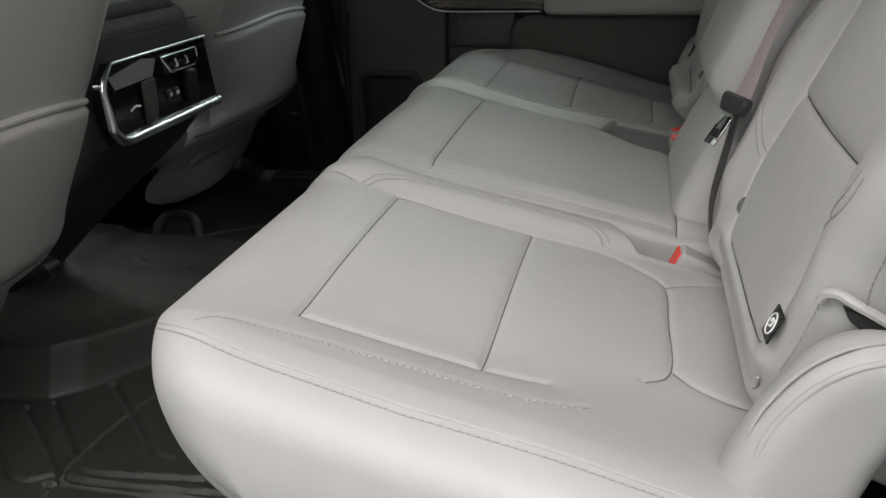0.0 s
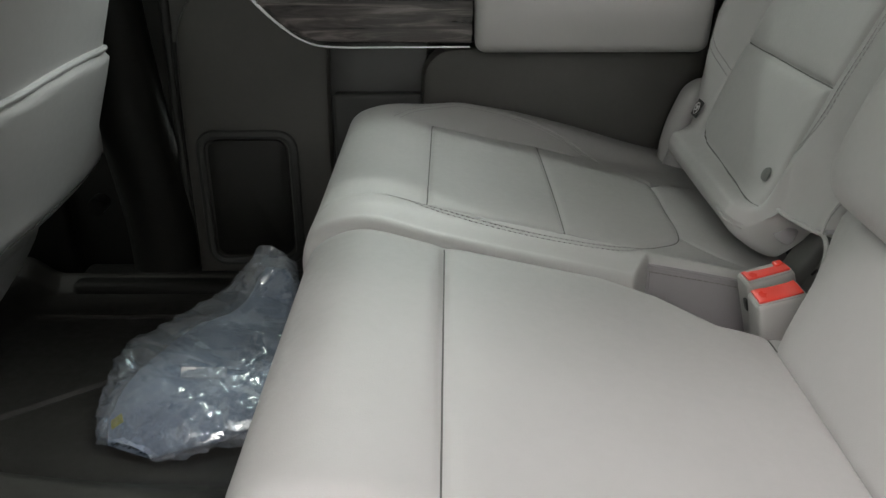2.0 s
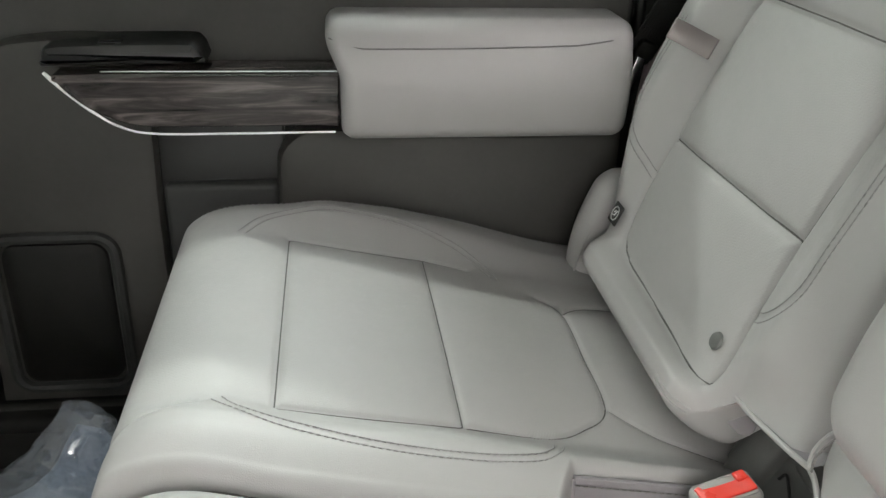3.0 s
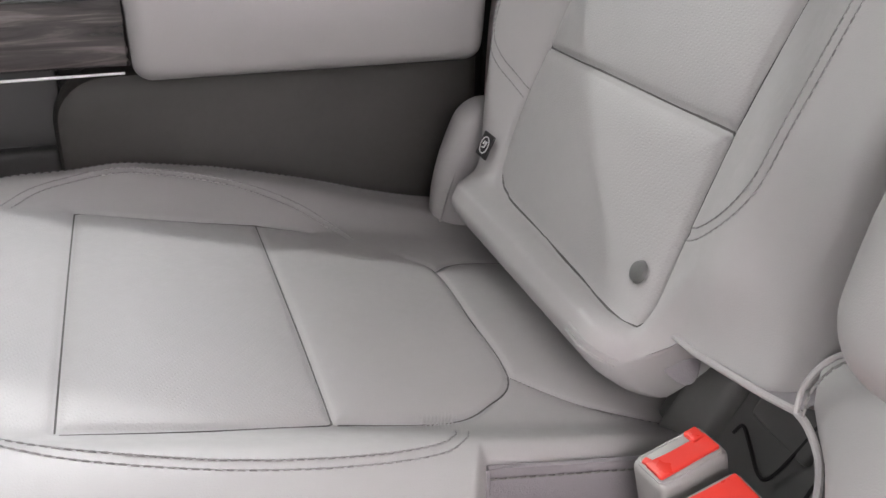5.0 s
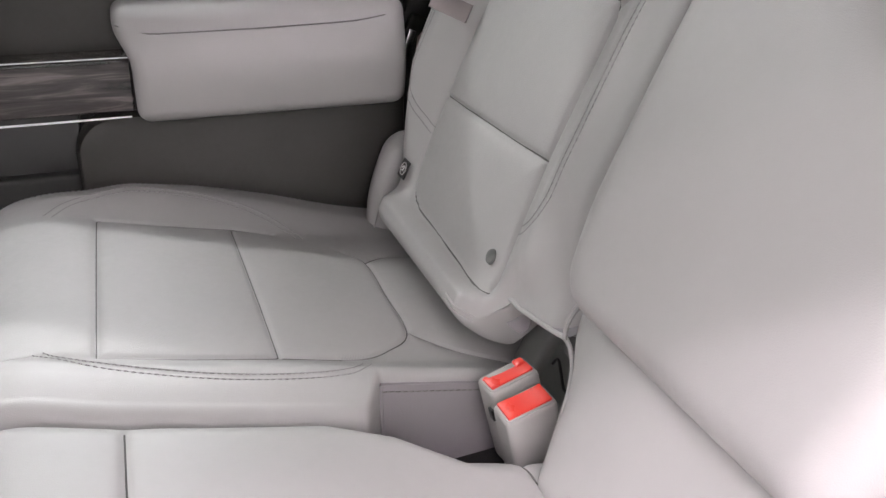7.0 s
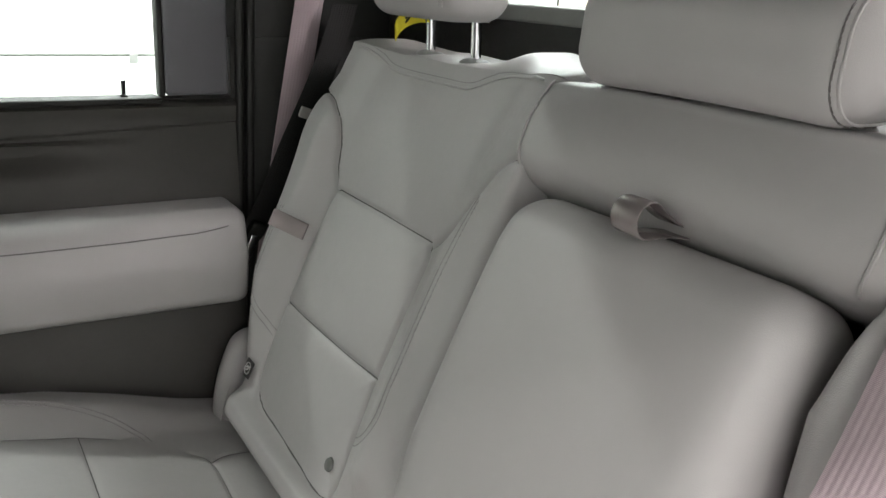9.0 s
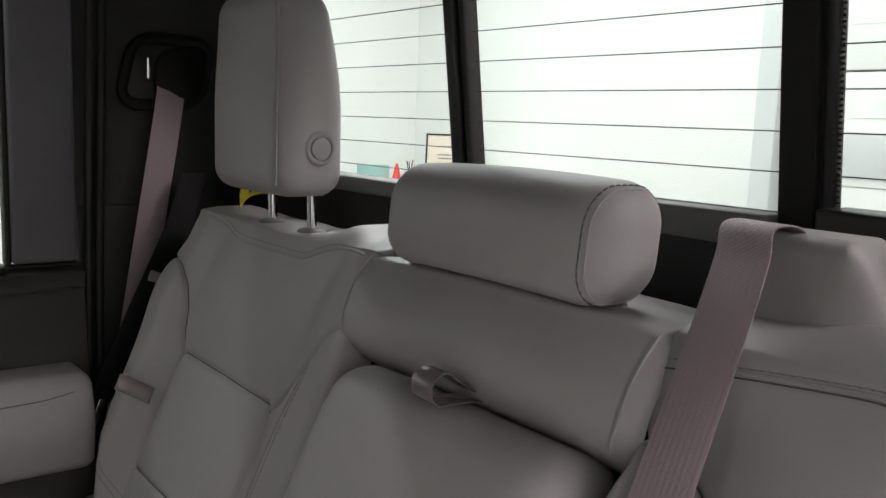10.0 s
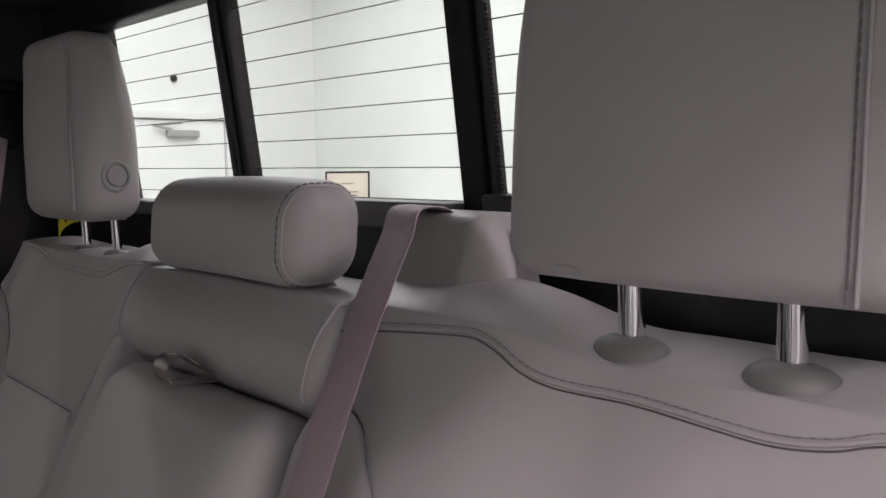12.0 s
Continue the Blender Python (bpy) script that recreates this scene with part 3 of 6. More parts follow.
def side_cushion(seat, sign, inner_edge):
    """The outer seating place: inserts, bolsters, stitched arcs. sign: +1 far side, -1 near side."""
    outer = lambda x: np.interp(x, [-0.11, 0.0, 0.12, 0.42], [0.692, 0.708, 0.728, 0.735])

    def bulge(x, y):
        y = np.abs(y)
        out = (0.024 * ramped(y, 0.6, 0.668) * (1 - 0.4 * ramped(x, 0.1, 0.34)) if sign > 0 else 0.019 * ramped(y, 0.565, 0.7)) * (1 - 0.35 * ramped(x, 0.2, 0.34)) * (ramped(x, -0.07, 0.05) if sign > 0 else ramped(x, -0.16, 0.14))
        inn = 0.012 * (1 - ramped(y, 0.262, 0.302)) - 0.008 * (1 - ramped(y, 0.2, 0.25))
        return out + inn + 0.004 * np.cos((y - 0.45) / 0.3 * math.pi) * ramped(x, -0.05, 0.02)

    if sign > 0:
        p, plan = cushion_sheet(inner_edge, outer, bulge, 0.016, 0.055, round_b=0.05)
        p[..., 0] -= 0.01 * (1 - ramped(p[..., 0], -0.1, 0.0))
        m = lambda line: np.asarray(line, float)
    else:
        p, plan = cushion_sheet(lambda x: -outer(x), lambda x: -inner_edge(x), bulge, 0.055, 0.016, round_a=0.095)
        m = lambda line: mirror(line) + np.array([0.007, 0.0])
    outer_arc = OUTER_ARC if sign > 0 else NEAR_ARC
    regions = [m(r) for r in (MID_INSERT, REAR_INSERT, NOSE, np.concatenate([outer_arc, [(0.15, 0.606), (0.0, 0.6)]]), np.concatenate([INNER_ARC, [(0.153, 0.304), (0.0, 0.297)]]))]
    seams = [np.concatenate([m(MID_INSERT), m(MID_INSERT)[:1]]), m(REAR_INSERT)[:9], m(REAR_INSERT)[20:]] + [m(NOSE)[1:6], m(NOSE)[6:12]] + [m(l) for l in REAR_LINES]
    soft = [m(outer_arc), m(INNER_ARC)]
    covers = [("seat_cover", LEATHER, ""), ("insert", PERFORATED, "finely perforated leather insert"), ("insert", LEATHER, "smooth rear leather insert"),
              ("front_insert", PERFORATED, ""), ("bolster_insert", LEATHER, ""), ("bolster_insert", LEATHER, "")]
    p, n = upholster(p, (0, 0, 1), plan, seams, soft, covers, regions, seat, thread=0.0007)
    for line in (outer_arc, INNER_ARC):
        for off in ((-0.004, 0.004) if line is not NEAR_ARC else (-0.004,)):
            stitches("stitching", *on_sheet(p, n, plan, resampled(shifted(m(line), off), 0.0025)), 0.0058, 0.0037, seat, THREAD, 0.0012)
    # the stitched edge round the outboard side
    j = 34 + 9 if sign < 0 else p.shape[1] - 34 - 10
    k = np.where((plan[0][:, j] > -0.098) & (plan[0][:, j] < 0.4))[0]
    if sign < 0:
        solid("piping", tube(p[k[::2], j] + n[k[::2], j] * 0.0002, 0.0017, 6), LEATHER, seat)
    step = -1 if sign < 0 else 1
    stitches("stitching", p[k, j + step], n[k, j + step], 0.0064, 0.0042, seat, THREAD, 0.0016)
    if sign > 0:
        rim = np.where((plan[0][:, 31] > -0.12) & (plan[0][:, 31] < 0.2))[0]
        stitches("stitching", p[rim, 33], n[rim, 33], 0.0062, 0.0036, seat, THREAD_DARK, 0.0018)
    # the ragged fabric edge below the cover
    foot = 1 if sign < 0 else p.shape[1] - 2
    rows = np.where((plan[0][:, foot] > -0.2) & (plan[0][:, foot] < 0.36))[0][::2]
    rng = np.random.default_rng(5)
    hem = p[rows, foot] + np.stack([0 * rows, -sign * 0.003 + 0.0025 * rng.standard_normal(len(rows)), -0.004 + 0.002 * rng.standard_normal(len(rows))], -1)
    solid("fabric_hem", tube(hem, 0.005 + 0.0015 * rng.random(len(rows)), 7), HEM, seat, "ragged grey fabric hem")
    return p, n, plan


def cushions():
    far = thing("rear_seat_cushion", "light grey leather rear seat cushion for one", "seat cushion", (0.1, 0.47, 0.2), "rear bench cushions")
    inner = lambda x: np.interp(x, [-0.2, 0.21, 0.235, 0.42], [0.206, 0.204, 0.252, 0.258])
    side_cushion(far, 1, inner)
    wide = thing("rear_seat_cushion", "light grey leather rear seat cushion for two", "seat cushion", (0.1, -0.3, 0.2), "rear bench cushions")
    side_cushion(wide, -1, lambda x: np.interp(x, [-0.2, 0.24, 0.275, 0.42], [0.214, 0.214, 0.275, 0.285]))
    # the middle place
    right = lambda x: np.interp(x, [-0.2, 0.17, 0.22, 0.27, 0.42], [0.197, 0.197, 0.18, 0.142, 0.135])
    left = lambda x: np.interp(x, [-0.2, 0.42], [-0.216, -0.21])
    crown = lambda x, y: 0.011 + 0.003 * np.cos(y / 0.2 * 1.57) - 0.012 * (1 - ramped(y, -0.215, -0.165))
    p, plan = cushion_sheet(left, right, crown, 0.014, 0.03)
    back = np.array([(0.02, -0.186), (0.02, 0.178), (0.2, 0.172), (0.32, 0.125), (0.322, -0.19), (0.15, -0.19)])
    nose = np.array([(-0.3, -0.186), (-0.3, 0.178), (0.02, 0.178), (0.02, -0.186)])
    seams = [np.array([(0.02, -0.186), (0.02, 0.178)]), np.array([(0.32, -0.2), (0.318, 0.13), (0.33, 0.16)])]
    soft = [np.array([(-0.3, -0.188), (0.32, -0.19)])]
    covers = [("seat_cover", LEATHER, ""), ("insert", LEATHER, ""), ("front_insert", LEATHER, "")]
    p, n = upholster(p, (0, 0, 1), plan, seams, soft, covers, [back, nose], wide, puff=0.003)
    base = thing("underseat_box", "dark plastic underseat box carrying the bench", "storage box", (0.2, 0, 0.1))
    solid("box", slab(0.0, 0.6, -0.66, 0.7, FLOOR - 0.012, 0.215, 0.01), BLACK, base)
    # the lining patch in the buckle gap
    patch = curve([(0.228, 0.251, 0.312), (0.30, 0.2515, 0.298), (0.375, 0.257, 0.28)], 4)
    low = patch - np.array([0, 0.004, 0.09])
    v = np.concatenate([patch, low])
    k = len(patch)
    solid("gap_lining", joined((v, [[i, i + 1, k + i + 1, k + i] for i in range(k - 1)]), tube(patch, 0.0022, 6), tube([patch[0], low[0]], 0.0022, 6)), LAVENDER, far, "lilac-grey lining patch in the buckle gap")
    stitches("stitching", patch + np.array([0, -0.0022, -0.006]), np.tile([0, -1, 0.0], (k, 1)), 0.0065, 0.004, far, THREAD_DARK)


cushions()

# ---- the rear seat: backs ----
LEAN = math.atan(0.45)
UP = np.array([math.sin(LEAN), 0, math.cos(LEAN)])
OUT = np.array([-math.cos(LEAN), 0, math.sin(LEAN)])


def on_back(y, v, n=0.0):
    """The place at y, at the height v on the plane of the backs, n metres in front of it."""
    y, v, n = np.broadcast_arrays(np.asarray(y, float), v, n)
    base = np.stack([0.36 + 0.45 * (v - 0.38), y, v], -1)
    return base + n[..., None] * OUT


BACK_INSERT_LOW = np.concatenate([curve([(0.574, 0.479), (0.572, 0.43), (0.562, 0.385), (0.54, 0.367), (0.42, 0.363), (0.315, 0.361), (0.3, 0.37), (0.306, 0.42), (0.312, 0.483)], 5)])
NEAR_INSERT_LOW = np.concatenate([curve([(0.574, 0.479), (0.578, 0.43), (0.582, 0.385), (0.577, 0.362), (0.56, 0.353), (0.44, 0.352), (0.365, 0.352), (0.343, 0.36), (0.324, 0.385), (0.308, 0.42), (0.312, 0.483)], 5)])
BACK_INSERT_HIGH = np.array([(0.312, 0.483), (0.574, 0.479), (0.577, 0.55), (0.573, 0.61), (0.566, 0.628), (0.44, 0.628), (0.32, 0.626), (0.311, 0.61), (0.312, 0.55)])
SHOULDER_IN = curve([(0.312, 0.622), (0.278, 0.656), (0.238, 0.697), (0.205, 0.722), (0.165, 0.735)], 6)
SHOULDER_OUT = curve([(0.57, 0.624), (0.585, 0.65), (0.592, 0.68), (0.61, 0.71), (0.65, 0.728), (0.72, 0.735)], 6)
TOP_SEAM = curve([(0.165, 0.792), (0.25, 0.798), (0.3, 0.798), (0.335, 0.788), (0.365, 0.778), (0.42, 0.777), (0.5, 0.777), (0.55, 0.78), (0.59, 0.79), (0.64, 0.795), (0.72, 0.78)], 6)
NEAR_TOP_SEAM = curve([(0.165, 0.777), (0.2, 0.781), (0.244, 0.7865), (0.3, 0.7915), (0.318, 0.791), (0.336, 0.786), (0.355, 0.778), (0.38, 0.774), (0.431, 0.7755), (0.487, 0.7726), (0.52, 0.7716), (0.549, 0.7755), (0.573, 0.783), (0.62, 0.79), (0.69, 0.775)], 5)
ARC_IN = curve([(0.306, 0.42), (0.29, 0.4255), (0.268, 0.441), (0.255, 0.457), (0.249, 0.475), (0.248, 0.51), (0.248, 0.56), (0.246, 0.62), (0.243, 0.655), (0.236, 0.685)], 6)
ARC_OUT = curve([(0.573, 0.437), (0.59, 0.443), (0.612, 0.452), (0.632, 0.468), (0.642, 0.49), (0.645, 0.53), (0.641, 0.58)], 6)
ROLL_END = curve([(0.301, 0.366), (0.296, 0.356), (0.287, 0.346), (0.274, 0.34)], 6)
NEAR_ROLL_END = curve([(0.343, 0.36), (0.333, 0.354), (0.325, 0.345), (0.322, 0.334), (0.326, 0.322)], 6)
ROLL_START = curve([(0.566, 0.378), (0.576, 0.366), (0.582, 0.352), (0.58, 0.336)], 6)


POSTS, NEAR_POSTS = (0.428, 0.535), (0.405, 0.51)


def back_sheet(sign, inner):
    vs = np.concatenate([np.linspace(-0.055, 0, 24, endpoint=False), np.arange(0, 0.5445, 0.0026), 0.5445 + np.linspace(0.002, 0.135, 55)])
    bottom, amp, mid = (0.338, 0.024, 0.347) if sign > 0 else (0.324, 0.003, 0.345)
    side = np.linspace(0.09, 0, 26, endpoint=False)
    arc = np.linspace(0, math.pi / 2, 12, endpoint=False)
    r_out, r_in = 0.04, 0.022
    cols = [("i", 0.0, r_in + s) for s in side] + [("i", r_in * (1 - math.cos(t)), r_in * (1 - math.sin(t))) for t in arc]
    cols += [("t", t, 0) for t in np.linspace(0, 1, 170)]
    cols += [("o", r_out * (1 - math.cos(t)), r_out * (1 - math.sin(t))) for t in arc[::-1]] + [("o", 0.0, r_out + s) for s in side[::-1]]
    p = np.zeros((len(vs), len(cols), 3))
    plan_v = np.zeros(p.shape[:2])
    edge_v = np.clip(bottom + vs, 0.27, 0.83)
    outer = np.interp(edge_v, [0.27, 0.3, 0.34, 0.4, 0.45, 0.5, 0.55, 0.63, 0.7, 0.76, 0.8, 0.83], [0.59, 0.597, 0.61, 0.64, 0.655, 0.678, 0.686, 0.69, 0.697, 0.702, 0.704, 0.69])
    inn = np.full(len(vs), inner) if sign > 0 else np.interp(edge_v, [0.45, 0.55, 0.68, 0.76], [inner, inner - 0.02, inner - 0.02, inner])
    tight = 1 - 0.6 * ramped(edge_v, 0.68, 0.76)
    for j, (kind, off, drop) in enumerate(cols):
        if kind == "i":
            off, drop = off * tight, drop * tight
        y = inn + off if kind == "i" else outer - off if kind == "o" else (inn + r_in * tight) + ((outer - r_out) - (inn + r_in * tight)) * off
        if sign > 0:
            low = np.interp(y, [0.16, 0.224, 0.266, 0.29, 0.575, 0.595, 0.615, 0.635], [0.384, 0.3745, 0.367, bottom, bottom, bottom + 0.004, bottom + 0.014, bottom + 0.028])
        else:
            low = np.interp(y, [0.16, 0.22, 0.26, 0.3, 0.35, 0.575, 0.595, 0.635], [0.365, 0.35, 0.335, 0.326, bottom, bottom, bottom + 0.004, bottom + 0.02])
        top_v = 0.8 if sign > 0 else 0.791 + 0.007 * (1 - ramped(y, 0.33, 0.4))
        v = low + (top_v - low) * np.clip(vs / 0.5445, 0, 1)
        n = amp * np.exp(-((np.maximum(v - mid, 0) / 0.0125) ** 2)) * ramped(y, 0.278, 0.315) * (1 - ramped(y, 0.565, 0.615))
        n = n + 0.026 * ramped(y, 0.575, 0.63) * (1 - 0.5 * ramped(v, 0.66, 0.76)) * ramped(v, 0.33, 0.5)
        n = n + 0.012 * np.exp(-(((y - 0.255) / 0.03) ** 2)) * (1 - ramped(v, 0.6, 0.72))
        n = n + 0.006 * np.cos(np.clip((y - 0.44) / 0.14, -1, 1) * 1.57) * np.sin(np.clip((v - 0.36) / 0.27, 0, 1) * math.pi)
        n = n + 0.006 * np.exp(-(((v - 0.71) / 0.05) ** 2))
        if sign > 0:
            n = n + (0.024 + 0.006 * ramped(v, 0.6, 0.72)) * (1 - ramped(y, 0.185, 0.3)) * ramped(v, 0.4, 0.5)
        else:
            n = n + 0.01 * (1 - ramped(y, 0.185, 0.3)) * ramped(v, 0.4, 0.5) * (1 - ramped(v, 0.6, 0.72))
            n = n + 0.008 * (1 - ramped(y, 0.19, 0.26)) * ramped(v, 0.56, 0.68) * (1 - 0.6 * ramped(v, 0.74, 0.79))
            n = n - 0.018 * (1 - ramped(v, 0.32, 0.352)) * ramped(y, 0.27, 0.33)
            n = n - 0.017 * np.exp(-(((y - 0.205) / 0.036) ** 2)) * ramped(v, 0.5, 0.6) * (1 - ramped(v, 0.74, 0.785))
            n = n + (0.003 + 0.021 * (1 - ramped(y, 0.31, 0.42))) * ramped(v, 0.56, 0.7)
        n = n - (n + 0.006) * (1 - ramped(v - low, 0.0, 0.05)) * (1 - ramped(y, 0.268, 0.3))
        n = n - drop
        place = on_back(y, v, n)
        # under the bottom, and over the rounded top to the rear
        u = np.clip(-vs / 0.055, 0, 1)
        place -= (OUT * 0.05)[None] * (1 - np.cos(u * 1.57))[:, None] + UP[None] * (np.sin(u * 1.57) * (0.037 * ramped(y, 0.262, 0.3) - 0.013))[:, None]
        w = np.clip((vs - 0.5445) / 0.135, 0, 1)
        if sign > 0:
            dome = (0.004 + 0.018 * np.exp(-(((y - 0.3) / 0.045) ** 2))) * np.sin(np.clip(w / 0.45, 0, 1) * 1.57)
        else:
            dome = (0.012 + 0.009 * np.exp(-(((y - 0.285) / 0.05) ** 2))) * np.sin(np.clip(w / 0.75, 0, 1) * 1.57)
        dome = dome - 0.03 * ramped(w, 0.75, 1.0)
        place += (np.array([0.105, 0, 0.0]))[None] * (w**1.25)[:, None]
        place[:, 2] += dome * (1 - np.clip(drop / 0.09, 0, 1) * 0.3)
        p[:, j] = place
        plan_v[:, j] = v + np.clip(vs - 0.5445, 0, 1) + np.minimum(vs, 0)
    plan_y = p[:, :, 1].copy()
    # dips round the headrest posts
    for post in (POSTS if sign > 0 else NEAR_POSTS):
        d = np.hypot(p[..., 0] - (0.588 if sign > 0 else 0.574), p[..., 1] - post)
        p[..., 2] -= 0.007 * np.exp(-((d / 0.03) ** 2)) * (plan_v > 0.8)
    plan = (plan_y, plan_v)
    if sign < 0:
        p[..., 1] *= -1
        plan = (-plan_y, plan_v)
    return p, plan


def side_back(name, label, sign, inner):
    seat = thing(name, label, "seat backrest", (0.45, sign * 0.45, 0.28), "rear bench backrests")
    p, plan = back_sheet(sign, inner)
    m = (lambda l: np.asarray(l, float)) if sign > 0 else (lambda l: np.asarray(l, float) * np.array([-1, 1]))
    top_seam = TOP_SEAM if sign > 0 else NEAR_TOP_SEAM
    shoulder = np.concatenate([SHOULDER_IN[::-1], BACK_INSERT_HIGH[4:7][::-1], SHOULDER_OUT, top_seam[::-1]])
    insert_low = BACK_INSERT_LOW if sign > 0 else NEAR_INSERT_LOW
    regions = [m(insert_low), m(BACK_INSERT_HIGH), m(shoulder)]
    seams = [np.concatenate([m(r), m(r)[:1]]) for r in (insert_low, BACK_INSERT_HIGH)] + [m(SHOULDER_IN), m(SHOULDER_OUT)]
    soft = [m(top_seam), m(ARC_IN), m(ARC_OUT), m(ROLL_END if sign > 0 else NEAR_ROLL_END), m(ROLL_START)]
    covers = [("seat_cover", LEATHER, ""), ("insert", PERFORATED, "finely perforated leather insert"), ("insert", PERFORATED, "finely perforated leather insert"), ("shoulder_panel", LEATHER, "")]
    p, n = upholster(p, OUT, plan, seams, soft, covers, regions, seat, puff=0.006, crease=0.0032, thread=0.0012)
    if sign < 0:
        seam_lines(p, n, plan, [m(top_seam)[:-4] - np.array([0, 0.003])], seat, 0.0007)
    for line in (ARC_IN, ARC_OUT):
        line = line if sign > 0 else line[:-12]
        for off in (-0.004, 0.004):
            stitches("stitching", *on_sheet(p, n, plan, resampled(shifted(m(line), off), 0.0025)), 0.006, 0.0038, seat)
    a, b = on_sheet(p, n, plan, m(top_seam)[:-4])
    solid("piping", tube(curve(a[::3] + b[::3] * 0.0006, 3), 0.0016, 6), LEATHER, seat)
    stitches("stitching", *on_sheet(p, n, plan, resampled(m(top_seam)[:-4] + np.array([0, 0.006 if sign > 0 else 0.003]), 0.0025)), 0.0065, 0.004, seat)
    # child-seat anchor tag and round trim button
    q, k = on_sheet(p, n, plan, m([(0.588, 0.384) if sign > 0 else (0.6, 0.378), (0.3225, 0.3855) if sign > 0 else (0.334, 0.379)]))
    flat = Matrix(((0, UP[0], OUT[0], 0), (1, UP[1], OUT[1], 0), (0, UP[2], OUT[2], 0), (0, 0, 0, 1)))
    solid("anchor_tag", moved(rbox((0.0115, 0.0115, 0.001), 0.0008, 2), Matrix.Translation(q[0] + OUT * 0.004) @ flat), BLACK, seat, "small black tag with a white round symbol")
    ring = [(0.0078 * math.cos(a), 0.0078 * math.sin(a)) for a in np.linspace(0, 2 * math.pi, 25)[:-1]]
    print_at = lambda u, w: q[0] + OUT * 0.0053 + np.array([0, 1, 0]) * u + UP * w
    solid("tag_symbol", joined(tube([print_at(u, w) for u, w in ring], 0.0006, 5, True), tube([print_at(-0.003, 0.004), print_at(-0.001, -0.002), print_at(0.004, -0.003)], 0.0009, 5),
                               tube([print_at(0.0005, 0.0035), print_at(0.003, 0.0005)], 0.0011, 5)), WHITE, seat)
    cap = lathe([(0.0001, 0.0036), (0.004, 0.0035), (0.007, 0.0024), (0.0082, 0.0)], 24)
    z = Vector(OUT)
    rot = z.to_track_quat("Z", "Y").to_matrix().to_4x4()
    solid("trim_button", moved(cap, Matrix.Translation(q[1] + k[1] * 0.0005) @ rot), PANEL_GREY, seat, "round dark grey trim button")
    # small stitched slots in the underside of the roll
    for slot in ([(0.335, 0.334), (0.31, 0.332), (0.292, 0.332)],) if sign > 0 else ([(0.338, 0.346), (0.334, 0.338), (0.337, 0.33), (0.345, 0.324)], [(0.592, 0.34), (0.587, 0.332), (0.58, 0.326)]):
        a, b = on_sheet(p, n, plan, resampled(m(curve(slot, 6)), 0.002))
        for off in (-0.0024, 0.0024):
            solid("slot_welt", tube(a + UP * off + b * 0.0004, 0.0012, 6), LEATHER, seat)
    if sign < 0:
        # the stitched side flap over the hinge cover, and the gap below it
        flap_a = curve([(0.3755, -0.6395, 0.42), (0.3715, -0.634, 0.399), (0.3655, -0.627, 0.374), (0.36, -0.62, 0.355)], 6)
        stitches("stitching", flap_a, np.tile([-0.71, -0.7, -0.05], (len(flap_a), 1)), 0.0062, 0.0038, seat)
        flap_b = curve([(0.4, -0.672, 0.475), (0.399, -0.6685, 0.459), (0.397, -0.6605, 0.439), (0.3975, -0.6545, 0.423)], 6)
        stitches("stitching", flap_b, np.tile([-0.45, -0.84, -0.3], (len(flap_b), 1)), 0.0062, 0.0038, seat)
        fold = curve([(0.3745, -0.6385, 0.417), (0.3765, -0.6415, 0.423), (0.383, -0.6475, 0.4255), (0.393, -0.6535, 0.4215), (0.41, -0.6545, 0.4125), (0.43, -0.655, 0.4)], 8)
        solid("folded_edge", tube(fold, 0.0034, 8), LEATHER, seat, "rolled leather edge of the side flap")
        slit = [(0.387, -0.6515, 0.4165), (0.396, -0.6535, 0.415), (0.411, -0.6545, 0.408), (0.432, -0.655, 0.396), (0.434, -0.655, 0.38), (0.415, -0.6535, 0.391), (0.4, -0.652, 0.402), (0.39, -0.6505, 0.41)]
        solid("fold_gap", (slit + [(x, y + 0.012, z) for x, y, z in slit], [list(range(8)), *[[i, 8 + i, 8 + (i + 1) % 8, (i + 1) % 8] for i in range(8)]]), BLACK, seat, sharp=20)
    return seat, p, n, plan


far_back, *_ = side_back("rear_bench_back", "light grey leather backrest for one, with piped shoulder", 1, 0.178)
near_back, *_ = side_back("rear_bench_back", "light grey leather backrest beside the open door", -1, 0.17)


def in_back(shape):
    """Turns a shape with x across, y up the back, z out of it, into the place of the backs."""
    return lambda y, v, n: (on_back(0, v, n) + np.array([0, y, 0]) + shape[0][:, :1] * np.array([0, 1.0, 0]) + shape[0][:, 1:2] * UP + shape[0][:, 2:] * OUT, [f[::-1] for f in shape[1]])


